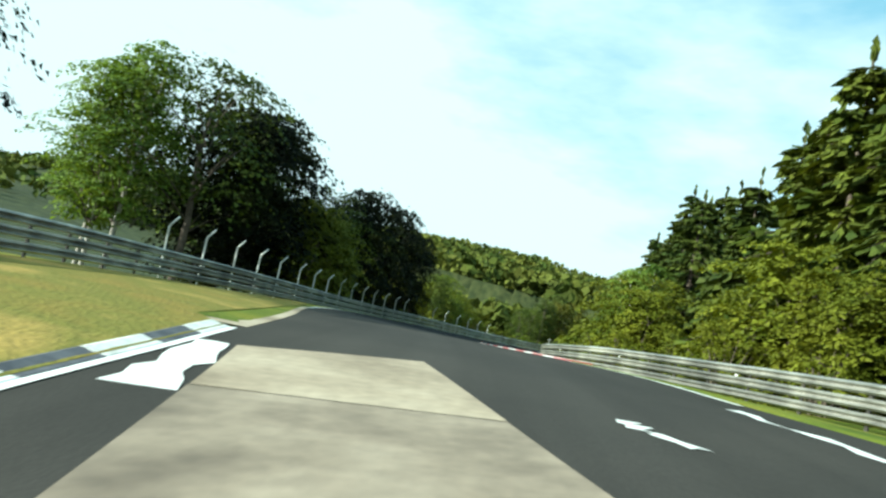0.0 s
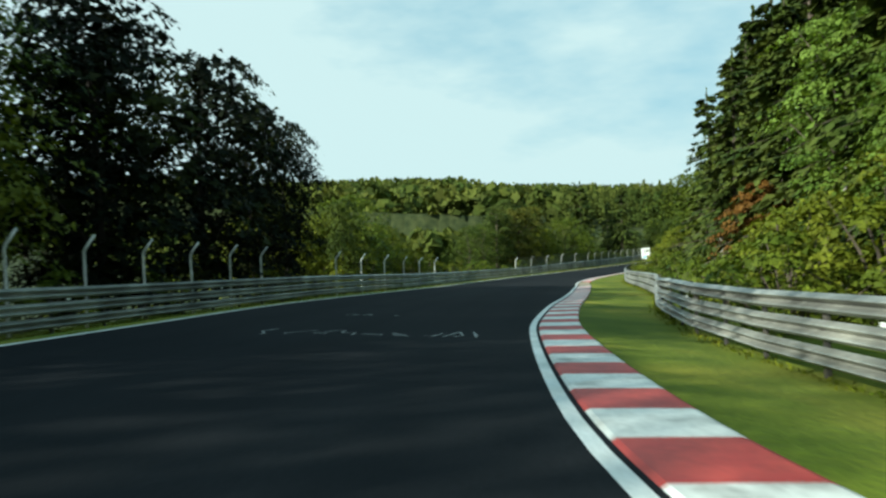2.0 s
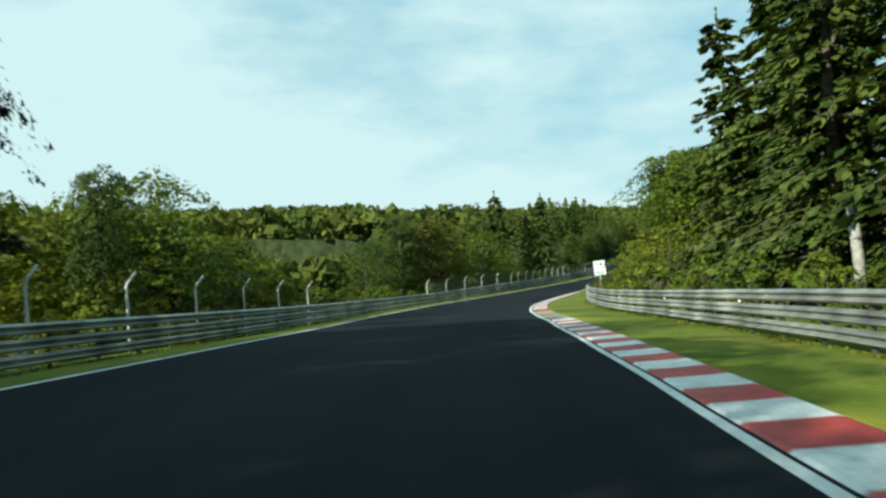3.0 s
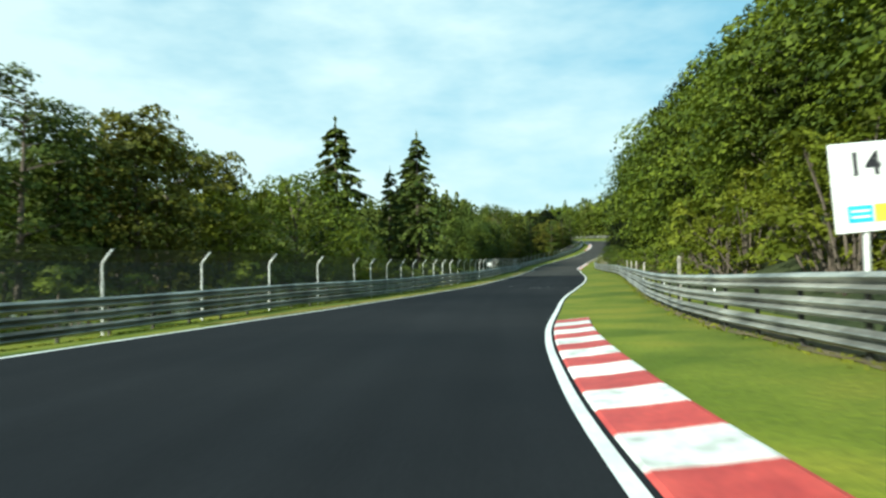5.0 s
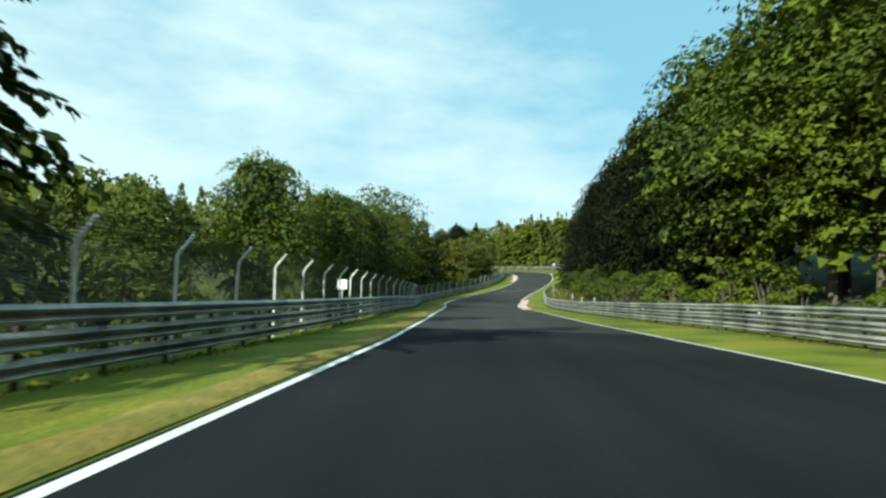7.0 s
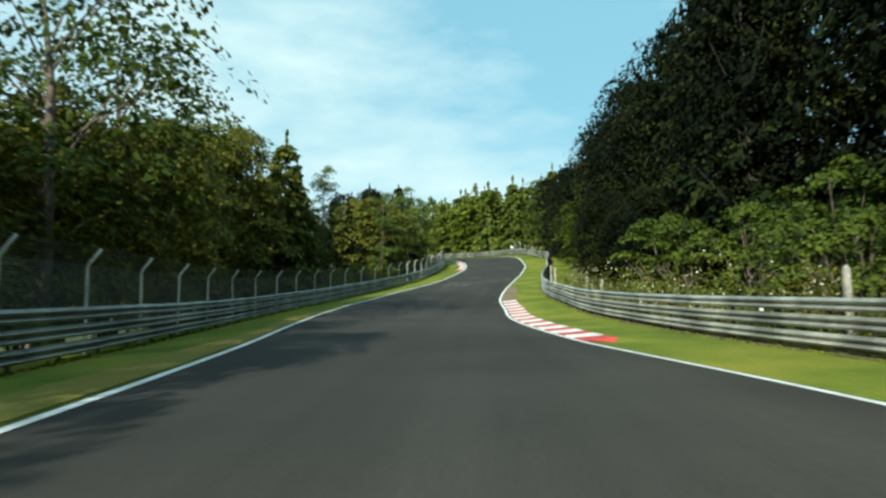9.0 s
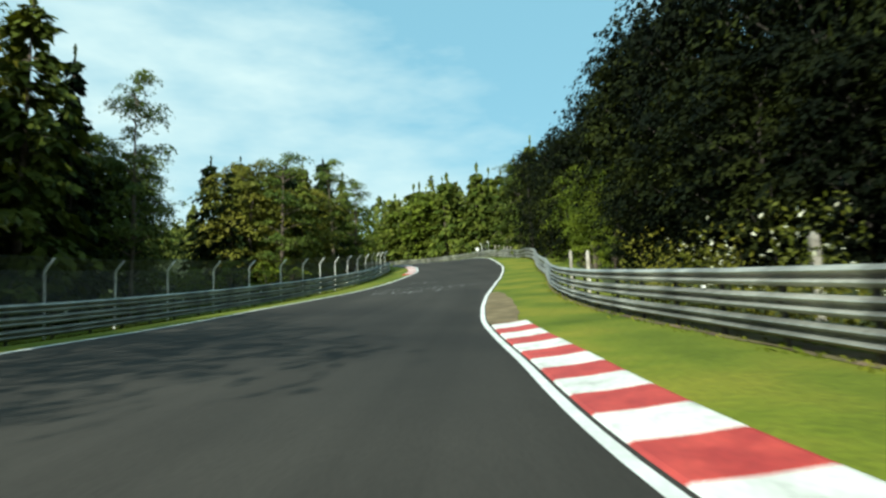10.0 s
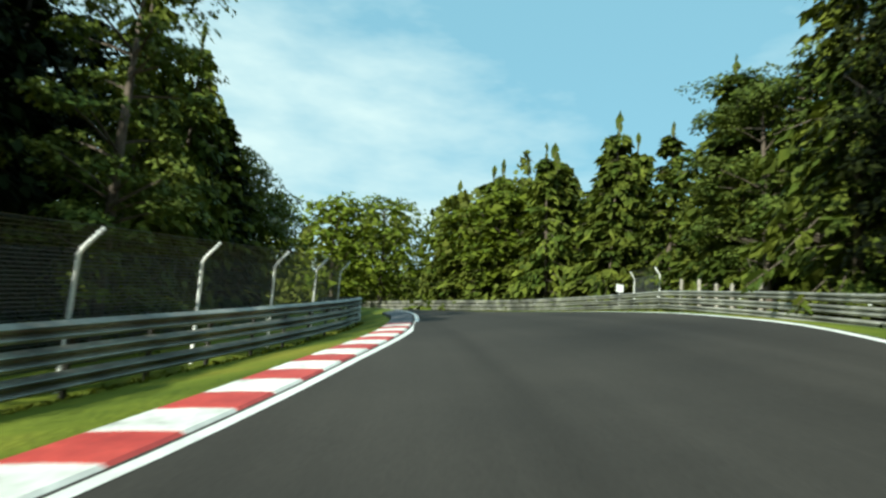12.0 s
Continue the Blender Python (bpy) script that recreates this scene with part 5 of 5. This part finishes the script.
def paint_patch(near, far, seed):
    """A blot of worn white paint between two cross-lines, each (s, offset, offset), with a ragged rim."""
    r = random.Random(seed)
    rows = 9
    vs, fs = [], []
    for i in range(rows):
        f = i / (rows - 1)
        q = near[0] + (far[0] - near[0]) * f
        a, b = near[1] + (far[1] - near[1]) * f + r.uniform(-0.12, 0.12), near[2] + (far[2] - near[2]) * f + r.uniform(-0.12, 0.12)
        vs += [at(q + r.uniform(-0.1, 0.1), a, 0.011), at(q, (a + b) / 2, 0.011), at(q + r.uniform(-0.1, 0.1), b, 0.011)]
    fs = [(3 * i + k, 3 * i + k + 1, 3 * i + k + 4, 3 * i + k + 3) for i in range(rows - 1) for k in range(2)]
    tagged(new("road_paint", mesh_from("road_paint", vs, fs, LINE_WHITE)), "worn white blot of paint on the asphalt", "road marking", "white blots on the track", "structure")


paint_patch((6.3, -3.42, -2.75), (9.9, -3.95, -3.5), 1)
paint_patch((6.4, 1.85, 2.05), (7.6, 1.55, 1.7), 2)
paint_patch((6.0, 3.95, 4.15), (10.6, 3.8, 3.95), 3)

GLYPHS = {
    "R": (((0, 0), (0, 1), (0.7, 0.95), (0.7, 0.6), (0, 0.5)), ((0.2, 0.5), (0.85, 0))),
    "U": (((0, 1), (0, 0.2), (0.3, 0), (0.7, 0.1), (0.95, 1)),),
    "B": (((0, -0.3), (0.1, 1), (0.85, 0.9), (0.65, 0.55), (0.1, 0.5)), ((0.65, 0.55), (0.9, 0.3), (0.5, 0.05), (0, 0.1))),
    "T": (((0, 1), (1.1, 1)), ((0.55, 1), (0.3, 0))),
    "H": (((0, 0), (0, 1)), ((0, 0.5), (1, 0.5)), ((1, 0), (1, 1))),
}


def letter(ch, s, lat, wide, tall, thick=0.06):
    """One brushed capital on the road, its foot towards those who come."""
    vs, fs = [], []
    for line in GLYPHS[ch]:
        pts = [Vector((x * wide, y * tall)) for x, y in line]
        for a, b in zip(pts, pts[1:]):
            n = Vector((-(b - a).y, (b - a).x)).normalized() * thick / 2
            k = len(vs)
            vs += [at(s + q.y, lat + q.x, 0.009) for q in (a - n, a + n, b + n * 0.8, b - n * 0.8)]
            fs.append((k, k + 1, k + 2, k + 3))
    tagged(new("road_letter", mesh_from("road_letter", vs, fs, CHALK)), "hand-painted white capital letter on the asphalt", "road marking", "painted letters on the track", "structure")


for ch, q, lat, wide, tall in (("R", 291.8, -5.25, 0.8, 1.3), ("U", 291.5, -4.25, 0.75, 1.5), ("B", 291.5, -3.35, 0.75, 1.6), ("T", 292.0, -2.3, 0.95, 1.5), ("H", 295.5, -1.28, 0.7, 0.9)):
    letter(ch, q, lat, wide, tall)
scrawl(54.4, -3.8, 1.7, 0.5, 3, 3, thick=0.05)
scrawl(49.0, -4.0, 4.5, 1.2, 9, 4, thick=0.045)
scrawl(156.0, 2.0, 2.7, 0.9, 8, 5, thick=0.07)
scrawl(162.0, -2.85, 0.9, 0.8, 8, 8, 2.4, thick=0.045)
scrawl(161.9, 0.3, 0.6, 0.3, 3, 10, thick=0.05)
scrawl(294.9, -5.0, 3.4, 0.8, 9, 14, thick=0.06)
scrawl(301.8, -3.7, 2.0, 0.8, 5, 15, thick=0.07)


def seam(s0, s1):
    """A pale joint across the road, from s0 at its left edge to s1 at its right."""
    vs = []
    for k in range(13):
        q = s0 + (s1 - s0) * k / 12
        lat = offset(LL, q) + 0.1 + (offset(RL, q) - offset(LL, q) - 0.2) * k / 12
        vs += [at(q - 0.035, lat, 0.008), at(q + 0.035, lat, 0.008)]
    tagged(new("road_joint", mesh_from("road_joint", vs, [(2 * k, 2 * k + 1, 2 * k + 3, 2 * k + 2) for k in range(12)], CHALK)), "pale joint line across the asphalt", "road marking", kind="structure")


seam(295.6, 298.0)


# ---- bare earth beside the line, and tufts of grass ----
def worn(s):
    w = 0.75 * math.sin(math.pi * min(max((s - 272.0) / 16.5, 0), 1)) ** 0.6 + 0.15 * noise.noise((s * 0.5, 1.0, 0.0))
    return [(offset(RL, s) + 0.10, 0.024), (offset(RL, s) + 0.36, 0.040), (offset(RL, s) + 0.38 + max(w, 0.05), 0.046)]


ribbon("worn_earth", 274.0, 288.5, worn, DIRT, 0.5, "ground", "worn brown earth between edge line and grass")


def grass_tufts():
    g = np.random.default_rng(5)
    quads = []
    bands = [(36, 345, LR, 0.06, 0.12, 0.08, 8000), (20, 340, RR, -0.06, 0.12, 0.08, 8000)]
    for s0, s1, edge, shift, spread_, tall, n in bands:
        ss = g.uniform(s0, s1, n)
        for s, o, a, h in zip(ss, g.normal(size=n) * spread_ + shift, g.uniform(0, 6.28, n), g.uniform(0.4, 1.2, n) * tall):
            p = np.array(at(float(s), offset(edge, float(s)) + float(o), 0.02))
            u = np.array((math.cos(a), math.sin(a), 0.0)) * 0.03
            lean = g.normal(size=3) * (0.06, 0.06, 0)
            quads.append((p - u, p + u, p + u * 0.5 + lean + (0, 0, h), p - u * 0.4 + lean * 0.6 + (0, 0, h * 0.9)))
    ob = new("grass_tufts", quads_mesh("grass_tufts", np.array(quads), TUFT))
    tagged(ob, "uneven tufts of grass along the edges and rails", "grass", kind="stuff")


TUFT = material("grass_tuft", (0.075, 0.105, 0.006), (0.165, 0.165, 0.016), 0.9, 0.6, bump=0, fine=3, island=0.6, translucent=0.2)
grass_tufts()


def rail_soil(s):
    w = 0.14 + 0.14 * noise.noise((s * 0.4, 7.0, 0.0)) + 0.08 * noise.noise((s * 1.7, 3.0, 0.0))
    return [(offset(RR, s) - w, 0.052), (offset(RR, s) - 0.1, 0.062), (offset(RR, s) + 0.5, 0.058)]


SOIL = material("bare_soil", (0.085, 0.055, 0.032), (0.17, 0.115, 0.065), 0.95, 1.2, bump=0.6, fine=14, third=(0.11, 0.095, 0.035))
ribbon("soil_strip", 100, 330, rail_soil, SOIL, 0.5, "ground", "bare reddish soil under the guard rail")


# ---- tall weeds with pale flower heads behind the right-hand rail ----
def weeds(name, s0, s1, n, mat, size, low, high, label, seed):
    g = np.random.default_rng(seed)
    quads = []
    for k in range(n):
        s = float(g.uniform(s0, s1))
        clump = 0.75 + 0.45 * math.sin(s * 1.7) + 0.25 * math.sin(s * 4.1)
        p = np.array(at(s, offset(RR, s) + float(g.uniform(0.35, 1.7)), 0.0)) + (0, 0, float(g.uniform(low, high)) * max(clump, 0.45))
        u = g.normal(size=3)
        u /= np.linalg.norm(u)
        v = np.cross(u, g.normal(size=3))
        v /= np.linalg.norm(v)
        w = size * g.uniform(0.5, 1.3)
        quads.append((p - u * w, p + v * w * 0.5, p + u * w, p - v * w * 0.5))
    tagged(new(name, quads_mesh(name, np.array(quads), mat)), label, "weeds", kind="stuff")


FLOWER = material("pale_flower", (0.42, 0.42, 0.30), (0.66, 0.65, 0.52), 0.8, 2.0, bump=0, fine=3, island=0.4, translucent=0.2)
weeds("weeds", 240, 276, 17000, LEAF_OLIVE, 0.06, 0.05, 1.6, "tall green weeds growing behind the guard rail", 21)
weeds("flowering_weeds", 244, 273, 900, FLOWER, 0.045, 1.0, 1.7, "pale white flower heads of tall weeds behind the rail", 22)
weeds("verge_weeds", 100, 118, 5000, LEAF_YELLOW, 0.06, 0.05, 1.4, "green weeds behind the guard rail below the board", 23)
